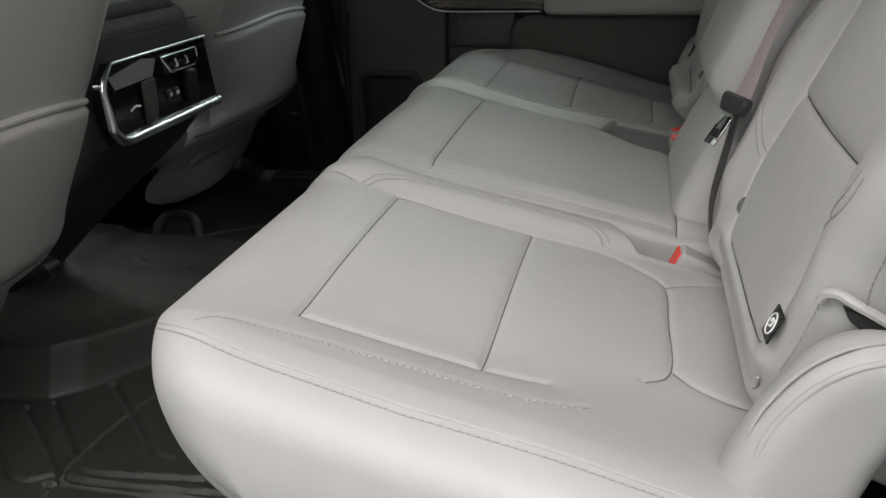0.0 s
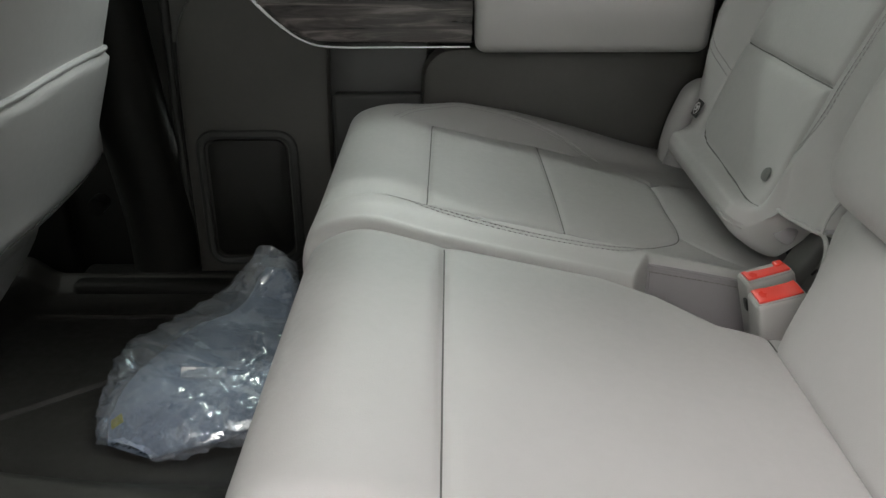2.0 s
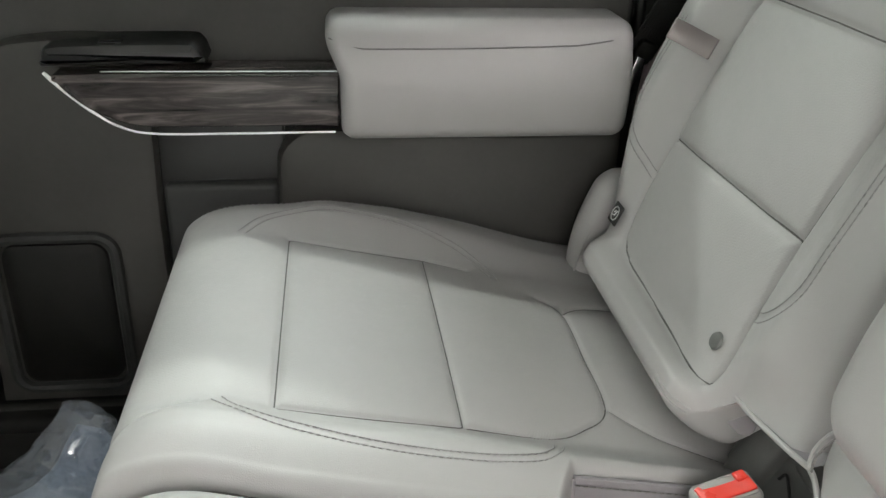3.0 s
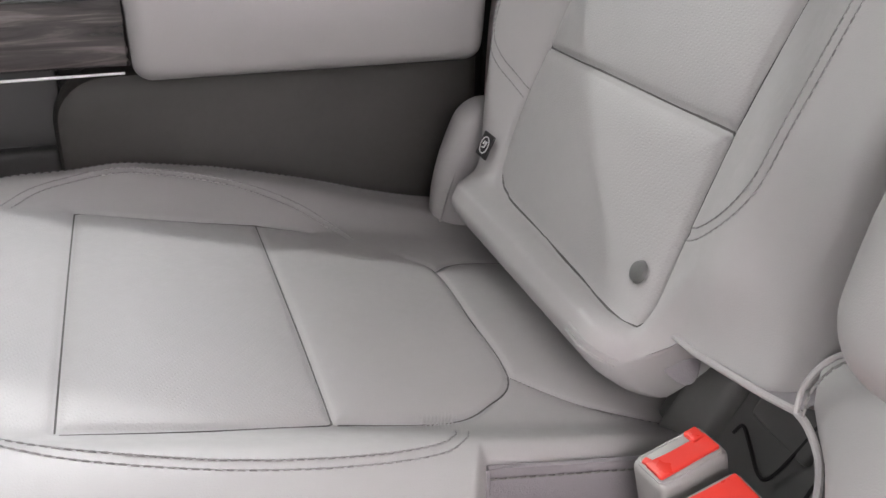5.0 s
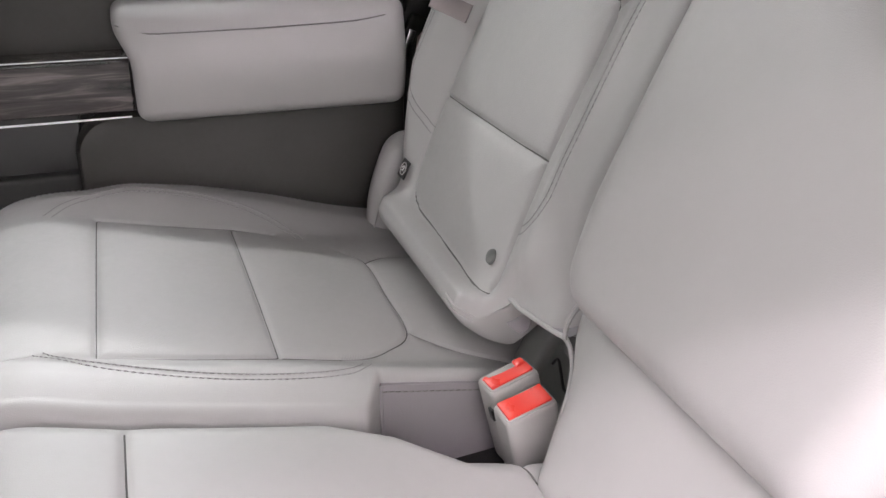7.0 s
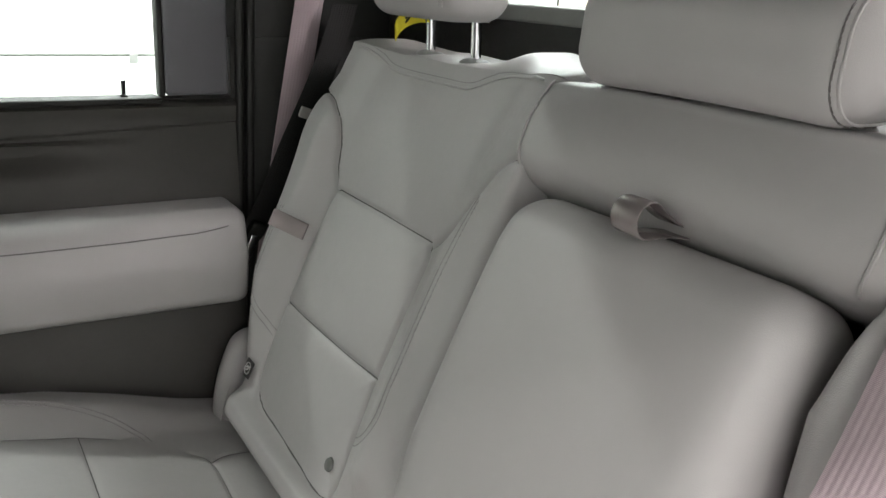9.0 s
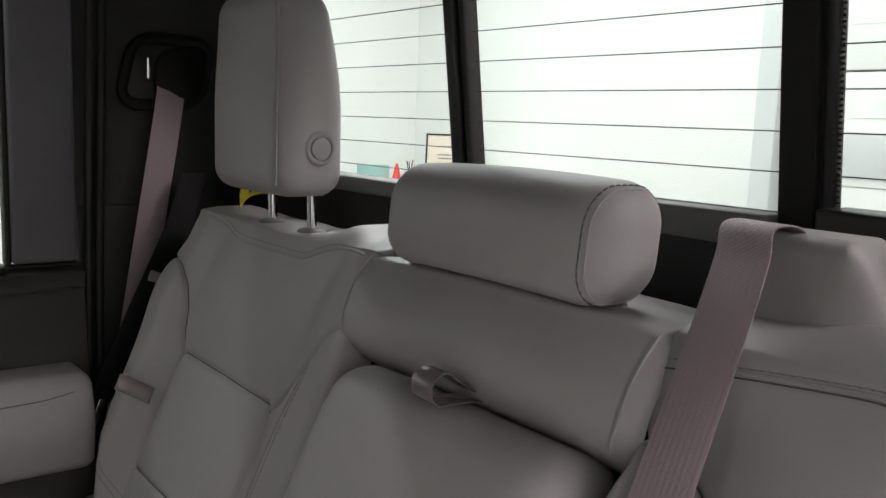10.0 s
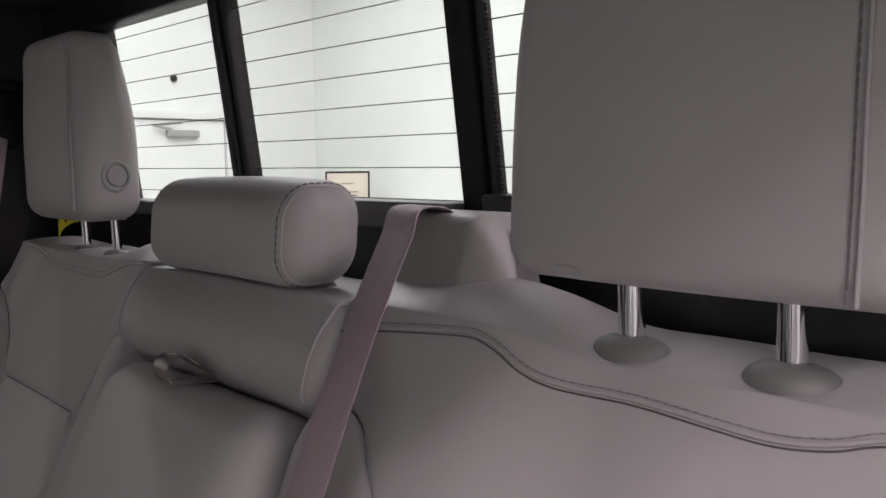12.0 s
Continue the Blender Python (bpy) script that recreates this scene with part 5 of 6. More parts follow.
# ---- the far door ----
def extruded(outline, y0, y1, bevel=0.004):
    """A plate from an outline in x and z, between two y, with a small bevel towards y0."""
    o = np.array(outline, float)
    c = o.mean(0)
    n = len(o)
    t = np.roll(o, -1, 0) - np.roll(o, 1, 0)
    nrm = np.stack([t[:, 1], -t[:, 0]], 1)
    nrm /= np.linalg.norm(nrm, axis=1, keepdims=True) + 1e-9
    if ((o - c) * nrm).sum() < 0:
        nrm = -nrm
    rings = [(o, y1), (o, y0 + bevel), (o - nrm * bevel * 0.3, y0 + bevel * 0.3), (o - nrm * bevel, y0)]
    verts = np.concatenate([np.stack([r[:, 0], np.full(n, y), r[:, 1]], 1) for r, y in rings])
    faces = []
    for k in range(3):
        for i in range(n):
            j = (i + 1) % n
            faces.append([k * n + i, k * n + j, (k + 1) * n + j, (k + 1) * n + i])
    faces += [list(range(n))[::-1], list(range(3 * n, 4 * n))]
    area = (o[:, 0] * np.roll(o[:, 1], -1) - np.roll(o[:, 0], -1) * o[:, 1]).sum()
    if area < 0:
        faces = [f[::-1] for f in faces]
    return verts, faces


def far_door():
    d = thing("door_1", "closed rear door with grey armrest, wood trim and window", "door", (0.0, 0.8, 0.05), kind="structure")
    # lower skin, raised front part, ledge and pockets
    solid("lower_panel", extruded([(-0.405, 0.03), (0.415, 0.03), (0.415, 0.455), (-0.405, 0.455)], 0.775, 0.83), DARK, d)
    front = curve([(-0.395, 0.06), (-0.395, 0.3), (-0.39, 0.44), (-0.372, 0.495), (-0.335, 0.53), (-0.28, 0.543), (-0.2, 0.543), (-0.165, 0.52), (-0.16, 0.45), (-0.163, 0.3), (-0.16, 0.06)], 5)
    solid("front_panel", extruded(front, 0.745, 0.80, 0.012), DOOR_SKIN, d)
    solid("pocket_back", slab(-0.165, -0.01, 0.768, 0.79, 0.06, 0.46, 0.004), BLACK, d)
    solid("pocket_ledge", slab(-0.158, -0.018, 0.75, 0.775, 0.05, 0.365, 0.008, 3), PILLAR, d)
    rear = np.array([(-0.02, 0.06), (-0.02, 0.385)] + [(0.032 - 0.052 * math.cos(radians(t)), 0.388 + 0.05 * math.sin(radians(t))) for t in range(10, 91, 10)] + [(0.2, 0.442), (0.41, 0.446), (0.41, 0.06)])
    solid("rear_panel", extruded(rear, 0.738, 0.80, 0.016), DOOR_SKIN, d)
    frame = loop_line((0.073, 0.108), 0.024)
    solid("speaker_frame", tube([(-0.296 + u, 0.742, 0.195 + w) for u, w in frame], 0.0075, 8, True), PILLAR, d, "raised frame of the speaker cover")
    solid("speaker_cover", extruded([(-0.296 + u * 0.9, 0.195 + w * 0.94) for u, w in frame], 0.738, 0.76, 0.012), DARK, d, "black speaker cover")
    # upper skin with a soft hollow, rising to the sill
    xs, zs = np.linspace(-0.4, 0.412, 110), np.linspace(0.44, 0.716, 90)
    z, x = np.meshgrid(zs, xs, indexing="ij")
    y = 0.772 + 0.03 * (z - 0.44) / 0.3 + 0.02 * ramped(z, 0.61, 0.648) * (1 - ramped(z, 0.652, 0.664)) * (1 - ramped(x, 0.12, 0.3)) - 0.004 * ramped(z - 0.04 * (x - 0.25), 0.672, 0.676) - 0.006 * ramped(z, 0.685, 0.71)
    y = y + 0.03 * ramped(z, 0.704, 0.716)
    p = np.stack([x, y, z], -1)
    ids = np.arange(p.shape[0] * p.shape[1]).reshape(p.shape[:2])
    quads = np.stack([ids[:-1, :-1], ids[:-1, 1:], ids[1:, 1:], ids[1:, :-1]], -1).reshape(-1, 4)
    solid("upper_panel", joined((p.reshape(-1, 3), quads.tolist()), slab(-0.4, 0.412, 0.81, 0.835, 0.44, 0.715)), DOOR_SKIN, d)
    solid("sill_strip", slab(-0.4, 0.31, 0.792, 0.835, 0.708, 0.717, 0.004), PILLAR, d)

    # armrest pad
    def pad(p):
        x, y, z = p.T
        y = y - 0.012 * (1 - np.clip(z / 0.066, -1, 1) ** 2) * (y < 0) + 0.12 * np.clip(z, 0, 1) * (y < 0)
        x = np.where(x < 0, x + 0.026 * (1 - 0.6 * ramped(z, 0.0, 0.05)) * ramped(-x, 0.1, 0.17), x)
        return np.stack([x, y, z], 1)

    pad_ob = solid("armrest_pad", at(rbox((0.181, 0.05, 0.0685), 0.017, 7, 12, pad), 0.214, 0.742, 0.5055), LEATHER, d, "padded grey leather armrest")
    solid("pad_seam", tube([(u, 0.6876 + 0.012 * abs((u - 0.214) / 0.172) ** 7, np.interp(u, [0.045, 0.066, 0.084, 0.217, 0.327, 0.386], [0.556, 0.548, 0.545, 0.546, 0.549, 0.556])) for u in np.linspace(0.047, 0.384, 40)], 0.0009, 5), HOLE, pad_ob)
    # wood trim with its bright lower edge
    wood = np.concatenate([curve([(0.058, 0.447), (-0.06, 0.4465), (-0.15, 0.447), (-0.185, 0.455), (-0.215, 0.475), (-0.245, 0.502), (-0.252, 0.512)], 5), [(-0.2, 0.5135), (-0.1, 0.514), (0.058, 0.514)]])

    def bowed(shape):
        v, f = shape
        v = v.copy()
        v[:, 1] += 0.018 * ((v[:, 2] - 0.488) / 0.035) ** 2 * (v[:, 1] < 0.73)
        return v, f

    solid("wood_trim", bowed(extruded(wood, 0.698, 0.77, 0.004)), WOOD, d, "dark grained wood trim")
    edge = curve([(0.052, 0.706, 0.4455), (-0.06, 0.706, 0.445), (-0.15, 0.707, 0.4455), (-0.188, 0.709, 0.4535), (-0.218, 0.711, 0.4725), (-0.25, 0.713, 0.502), (-0.262, 0.714, 0.514)], 6)
    solid("chrome_strip", tube(edge, np.interp(np.linspace(0, 1, len(edge)), [0, 0.6, 0.8, 1], [0.0013, 0.0015, 0.003, 0.002]), 8), BRIGHT, d, "bright metal strip")
    solid("chrome_strip", tube([(-0.2, 0.707, 0.5165), (0.056, 0.706, 0.5165)], 0.0007, 6), SATIN, d)
    solid("switch_panel", extruded(curve([(-0.265, 0.518), (-0.262, 0.536), (-0.24, 0.543), (-0.12, 0.545), (-0.098, 0.54), (-0.09, 0.522)], 4), 0.716, 0.79, 0.008), BLACK, d, "black switch panel")
    solid("window_switch", moved(rbox((0.013, 0.006, 0.004), 0.002, 2), pose(-0.19, 0.728, 0.542)), GLOSS, d, "small gloss black window switch")
    handle = [(-0.142 + u, 0.786, 0.622 + w) for u, w in loop_line((0.08, 0.036), 0.02)]
    solid("handle_bezel", tube(handle, 0.0045, 8, True), BLACK, d, "black bezel of the inside handle recess")
    solid("handle_recess", slab(-0.218, -0.066, 0.7865, 0.8, 0.589, 0.655, 0.006, 2), DARK, d)
    # window frame, run channel, lock knob, glass
    solid("window_frame", slab(0.317, 0.405, 0.80, 0.84, 0.718, 1.2, 0.006, 3), FRAME_GREY, d, "blue-grey rear window frame")
    solid("window_frame", slab(-0.41, -0.36, 0.80, 0.84, 0.716, 1.2, 0.006, 3), DARK, d)
    solid("run_channel", slab(0.309, 0.317, 0.806, 0.83, 0.716, 1.2, 0.002), SEAL, d)
    pane = solid("pane", slab(-0.37, 0.313, 0.824, 0.828, 0.713, 1.2, 0.001, 1), GLASS, d)
    pane.visible_shadow = False
    knob = lathe([(0.0055, 0.0), (0.0052, 0.003), (0.0028, 0.004), (0.003, 0.018), (0.0036, 0.02), (0.003, 0.0225), (0.0001, 0.0228)], 14)
    solid("lock_knob", at(knob, 0.262, 0.812, 0.7165), BLACK, d, "small black lock knob")
    return d


far_door()
for x in (0.4185, 0.434):
    structure("trim_door_seal", tube([(x, 0.802, 0.05), (x - 0.004, 0.80, 0.4), (x + 0.002, 0.80, 0.75), (x + 0.012, 0.79, 1.2)], 0.0065, 10), SEAL, "black rubber door seal", "door seal")


def far_pillar():
    """The rear roof pillar with its belt guide."""
    p = thing("wall_far_pillar", "dark grey rear pillar trim with a belt guide", "pillar trim", (0.55, 0.82, 0.05), kind="structure")
    solid("upper_trim", slab(0.405, 0.70, 0.81, 0.86, 0.7985, 1.25, 0.002, 3), PILLAR, p)
    solid("lower_trim", slab(0.41, 0.70, 0.808, 0.862, -0.06, 0.799, 0.002, 3), PILLAR, p)
    ring = loop_line((0.062, 0.05), 0.03)
    guide = solid("guide_frame", tube([(0.542 + u + 0.25 * w, 0.806, 1.0 + w) for u, w in ring], 0.009, 8, True), DARK, p, "dark frame of the belt guide")
    solid("guide_well", extruded([(0.542 + u * 0.95 + 0.25 * w, 1.0 + w * 0.95) for u, w in ring], 0.806, 0.83, 0.003), BLACK, guide)
    flap = curve([(0.525, 0.955), (0.522, 0.99), (0.535, 1.03), (0.6, 1.04), (0.606, 0.985), (0.59, 0.958)], 5)
    solid("guide_flap", extruded(flap, 0.797, 0.815, 0.006), DARK, guide)
    solid("guide_clip", tube([(0.512, 0.80, 0.99), (0.511, 0.798, 1.02)], 0.003, 8), CHROME, guide)
    return p


far_pillar()


def centre_pillar():
    p = thing("wall_far_pillar_b", "dark glossy centre pillar trim between the far doors", "pillar trim", (-0.5, 0.8, 0.05), kind="structure")
    path = curve([(-0.46, 0.80, 0.03), (-0.465, 0.795, 0.15), (-0.488, 0.785, 0.35), (-0.5, 0.78, 0.6), (-0.49, 0.77, 1.2)], 8)
    solid("trim", tube(path, np.linspace(0.062, 0.05, len(path)), 20), DARK, p)
    solid("seal", tube(curve([(-0.41, 0.79, 0.04), (-0.412, 0.785, 0.3), (-0.408, 0.785, 0.6), (-0.4, 0.78, 1.2)], 6), 0.008, 10), SEAL, p)
    solid("infill", slab(-0.64, -0.42, 0.80, 0.86, -0.06, 1.22, 0.006), DARK, p)
    solid("sill_plate", slab(-0.6, -0.15, 0.70, 0.79, 0.0, 0.062, 0.014, 4), DARK, p)
    return p


centre_pillar()


# ---- front seats, console ----
LOW_HEM, TALL = 0.11, 0.835


def front_seat(sign, label, aft=0.0, lean=0.36):
    s = thing("front_seat", label, "car seat", (-0.6, sign * 0.46, 0.05), "front seats")
    ys, zs = np.linspace(-1, 1, 90), np.linspace(0, 1, 110)
    t, u = np.meshgrid(zs, ys, indexing="ij")
    z = LOW_HEM + TALL * t
    inner = np.interp(z, [0.11, 0.118, 0.135, 0.16, 0.18, 0.2, 0.25, 0.272, 0.285, 0.31, 0.335, 0.36, 0.42, 0.55, 0.8, 0.945], [0.12, 0.15, 0.21, 0.262, 0.268, 0.263, 0.262, 0.263, 0.255, 0.235, 0.24, 0.262, 0.272, 0.245, 0.205, 0.15])
    outer = np.interp(z, [0.11, 0.122, 0.135, 0.155, 0.21, 0.26, 0.33, 0.42, 0.55, 0.8, 0.945], [0.13, 0.17, 0.195, 0.215, 0.235, 0.268, 0.288, 0.275, 0.245, 0.2, 0.15])
    if sign < 0:
        inner = np.minimum(inner, np.interp(z, [0.11, 0.15, 0.21, 0.28], [0.19, 0.21, 0.22, 0.225]))
    half = np.where(u * sign < 0, inner, outer)
    y = half * np.sign(u) * (1 - (1 - np.abs(u)) ** 1.0)
    bow = 0.085 * np.abs(u) ** 5 * (ramped(z, 0.275, 0.36) if sign > 0 else 0.25 + 0.75 * ramped(z, 0.2, 0.34))
    x = -0.43 + aft + lean * (z - 0.474) - bow - 0.02 * u**2
    x = x - 0.05 * ramped(0.275 - z, 0.0, 0.09)
    # map pocket: a sagging panel below a piped lip, and a folded lower flap
    lip = 0.472 - 0.03 * (u * u)
    x = x + 0.012 * ramped(lip - z, 0.0, 0.012) * (1 - ramped(np.abs(u), 0.78, 0.92)) * ramped(z, 0.25, 0.3)
    flap = 0.275
    x = x - 0.006 * np.exp(-(((z - flap) / 0.004) ** 2)) - 0.01 * ramped(flap - z, 0.0, 0.05)
    p = np.stack([x, y + sign * 0.46, z], -1)
    n, flip = normals_of(p, (1, 0, 0))
    ids = np.arange(p.shape[0] * p.shape[1]).reshape(p.shape[:2])
    quads = np.stack([ids[:-1, :-1], ids[1:, :-1], ids[1:, 1:], ids[:-1, 1:]], -1)
    if flip:
        quads = quads[..., ::-1]
    tz = z[:-1, :-1]
    lipq = lip[:-1, :-1]
    for name, mask in (("upper_shell", tz > lipq), ("map_pocket", (tz <= lipq) & (tz > 0.275)), ("lower_flap", tz <= 0.275)):
        q = quads[mask].reshape(-1, 4)
        used, back = np.unique(q, return_inverse=True)
        solid(name, (p.reshape(-1, 3)[used], back.reshape(-1, 4)), LEATHER, s, normals=n.reshape(-1, 3)[used])
    lip_line = []
    for j in range(10, 80, 3):
        row = (lip[0, j] - LOW_HEM) / TALL * 109
        k, f = int(row), row - int(row)
        lip_line.append(p[k, j] * (1 - f) + p[k + 1, j] * f + n[k, j] * 0.002)
    solid("pocket_lip", tube(curve(lip_line, 3), 0.0042, 8), LEATHER, s)
    # piped seams down both sides, between the pocket and the side panels
    for edge in (-1, 1):
        col = np.clip(((edge * np.interp(zs, [0, 0.12, 0.4, 1], [0.9, 0.84, 0.78, 0.7]) + 1) / 2 * 89).astype(int), 0, 89)
        rows_in = np.arange(24, 108, 3)
        solid("side_seam", tube(p[rows_in, col[rows_in]] + n[rows_in, col[rows_in]] * 0.0006, 0.0022, 7), LEATHER, s)
    k = int(np.argmin(np.abs(zs * TALL + LOW_HEM - 0.275)))
    # a dark tube draws the shade in the crease above the flap
    solid("flap_seam", tube(p[k, 4:86:3] + n[k, 4:86:3] * 0.0008, 0.0012, 6), SEAM_SHADE, s)
    solid("front_pad", at(rbox((0.05, 0.16, 0.36), 0.045, 5, 5, lambda q: np.stack([q[:, 0] + lean * q[:, 2], q[:, 1], q[:, 2]], 1)), -0.51 + aft, sign * 0.46, 0.53), LEATHER, s)
    solid("seat_cushion", slab(-1.16, -0.66, sign * 0.46 - 0.22, sign * 0.46 + 0.22, 0.17, 0.32, 0.05, 5), LEATHER, s)
    solid("seat_rail", slab(-1.15, -0.76, sign * 0.46 - 0.22, sign * 0.46 + 0.22, FLOOR - 0.012, 0.17, 0.01), BLACK, s)
    solid("recline_knob", moved(lathe([(0.014, -0.02), (0.014, 0.008), (0.01, 0.012), (0.0001, 0.012)], 16), pose(-0.53, sign * 0.46 + 0.255, 0.2, -90, 0, 0)), BLACK, s)
    return s


front_seat(1, "light grey leather front passenger seat seen from behind")
front_seat(-1, "light grey leather driver seat seen from behind", 0.1, 0.47)


def console():
    c = thing("centre_console", "dark centre console with chrome-rimmed rear control panel", "centre console", (-0.6, -0.02, 0.05))
    cy, fx = -0.022, -0.425

    def face(y, z, out=0.0):
        return (fx - 0.12 * (z - 0.42) + out, cy + y, z)

    def shape(p):
        x, y, z = p.T
        low = np.clip(0.06 - z, 0, 1)
        return np.stack([x - 0.12 * z - 1.1 * low * (x > 0), np.where(y > 0, y * (1 - np.clip(4.2 * low, 0, 0.85)), y * (1 - 1.3 * low)), z], 1)

    solid("body", at(rbox((0.38, 0.168, 0.235), 0.022, 5, 9, shape), fx - 0.385, cy, 0.29), PILLAR, c)
    solid("lid", at(rbox((0.36, 0.152, 0.022), 0.02, 5, 4), fx - 0.4, cy, 0.53, 0, 2, 0), DARK, c)
    solid("lid_tray", at(rbox((0.12, 0.1, 0.006), 0.005, 3), fx - 0.2, cy, 0.552, 0, 2, 0), GLOSS, c, "gloss black tray on the lid")
    solid("parting_line", tube([face(-0.145, 0.503, 0.001), face(0.145, 0.503, 0.001)], 0.0012, 6), BLACK, c)
    ring = [(-0.118, 0.472), (0.148, 0.472), (0.15, 0.465), (0.15, 0.376), (0.146, 0.37), (-0.122, 0.37), (-0.138, 0.374), (-0.15, 0.388), (-0.15, 0.44), (-0.142, 0.455)]
    ring = np.array(ring)
    pts = [face(y, z, 0.006) for y, z in np.concatenate([ring[3:], ring[:2]])]
    dense = resampled(np.array(pts), 0.006)
    wide = np.interp(dense[:, 2], [0.37, 0.376, 0.39, 0.46, 0.47], [0.0075, 0.0072, 0.0068, 0.0035, 0.0024])
    panel = solid("control_panel", (np.array([face(y, z, 0.0035) for y, z in ring] + [face(y, z, -0.01) for y, z in ring]), [list(range(10))[::-1]] + [[i, (i + 1) % 10, 10 + (i + 1) % 10, 10 + i] for i in range(10)]), GLOSS, c, "gloss black rear control panel", sharp=30)
    solid("bezel", tube(dense, wide, 10), SATIN, panel, "chrome bezel")
    solid("pod", moved(rbox((0.006, 0.052, 0.015), 0.004, 3), pose(*face(0.055, 0.448, 0.006))), GLOSS, panel)
    pod = [face(y, z, 0.0125) for y, z in ((-0.004, 0.462), (0.016, 0.437), (0.086, 0.437), (0.1, 0.446), (0.1, 0.462), (-0.004, 0.462))]
    solid("pod_rim", tube(resampled(np.array(pod), 0.004), 0.0014, 6), CHROME, panel)
    for y in (0.03, 0.062):
        solid("heater_icon", tube([face(y, 0.444, 0.0135), face(y + 0.006, 0.444, 0.0135), face(y + 0.002, 0.455, 0.0135)], 0.0012, 5), WHITE, panel)
    wing = [face(-0.13, 0.455, 0.004), face(-0.04, 0.466, 0.004), face(-0.012, 0.462, 0.008), face(-0.03, 0.44, 0.008), face(-0.12, 0.437, 0.004)]
    solid("wing", (np.array(wing + [(x - 0.006, y, z) for x, y, z in wing]), [[0, 1, 2, 3, 4], *[[i, 5 + i, 5 + (i + 1) % 5, (i + 1) % 5] for i in range(5)]]), SHADOW_PLASTIC, panel, sharp=20)
    solid("outlet_flap", moved(rbox((0.004, 0.022, 0.03), 0.003, 2), pose(*face(-0.045, 0.408, 0.005), 0, 0, 12)), DOOR_SKIN, panel, "dark outlet flap")
    solid("outlet_mark", tube([face(-0.1, 0.405, 0.006), face(-0.088, 0.409, 0.006), face(-0.075, 0.407, 0.006)], 0.0016, 5), WHITE, panel)
    for y in (0.008, 0.028):
        solid("usb_port", moved(rbox((0.003, 0.0065, 0.008), 0.002, 2), pose(*face(y, 0.405, 0.004))), BLACK, panel)
        solid("usb_tongue", moved(rbox((0.0012, 0.0035, 0.0026), 0.0008, 1), pose(*face(y, 0.406, 0.0075))), WHITE, panel)
    solid("power_socket", moved(rbox((0.008, 0.014, 0.024), 0.005, 3), pose(*face(0.068, 0.41, 0.008))), DARK, panel, "dark power socket cap")
    return c


console()


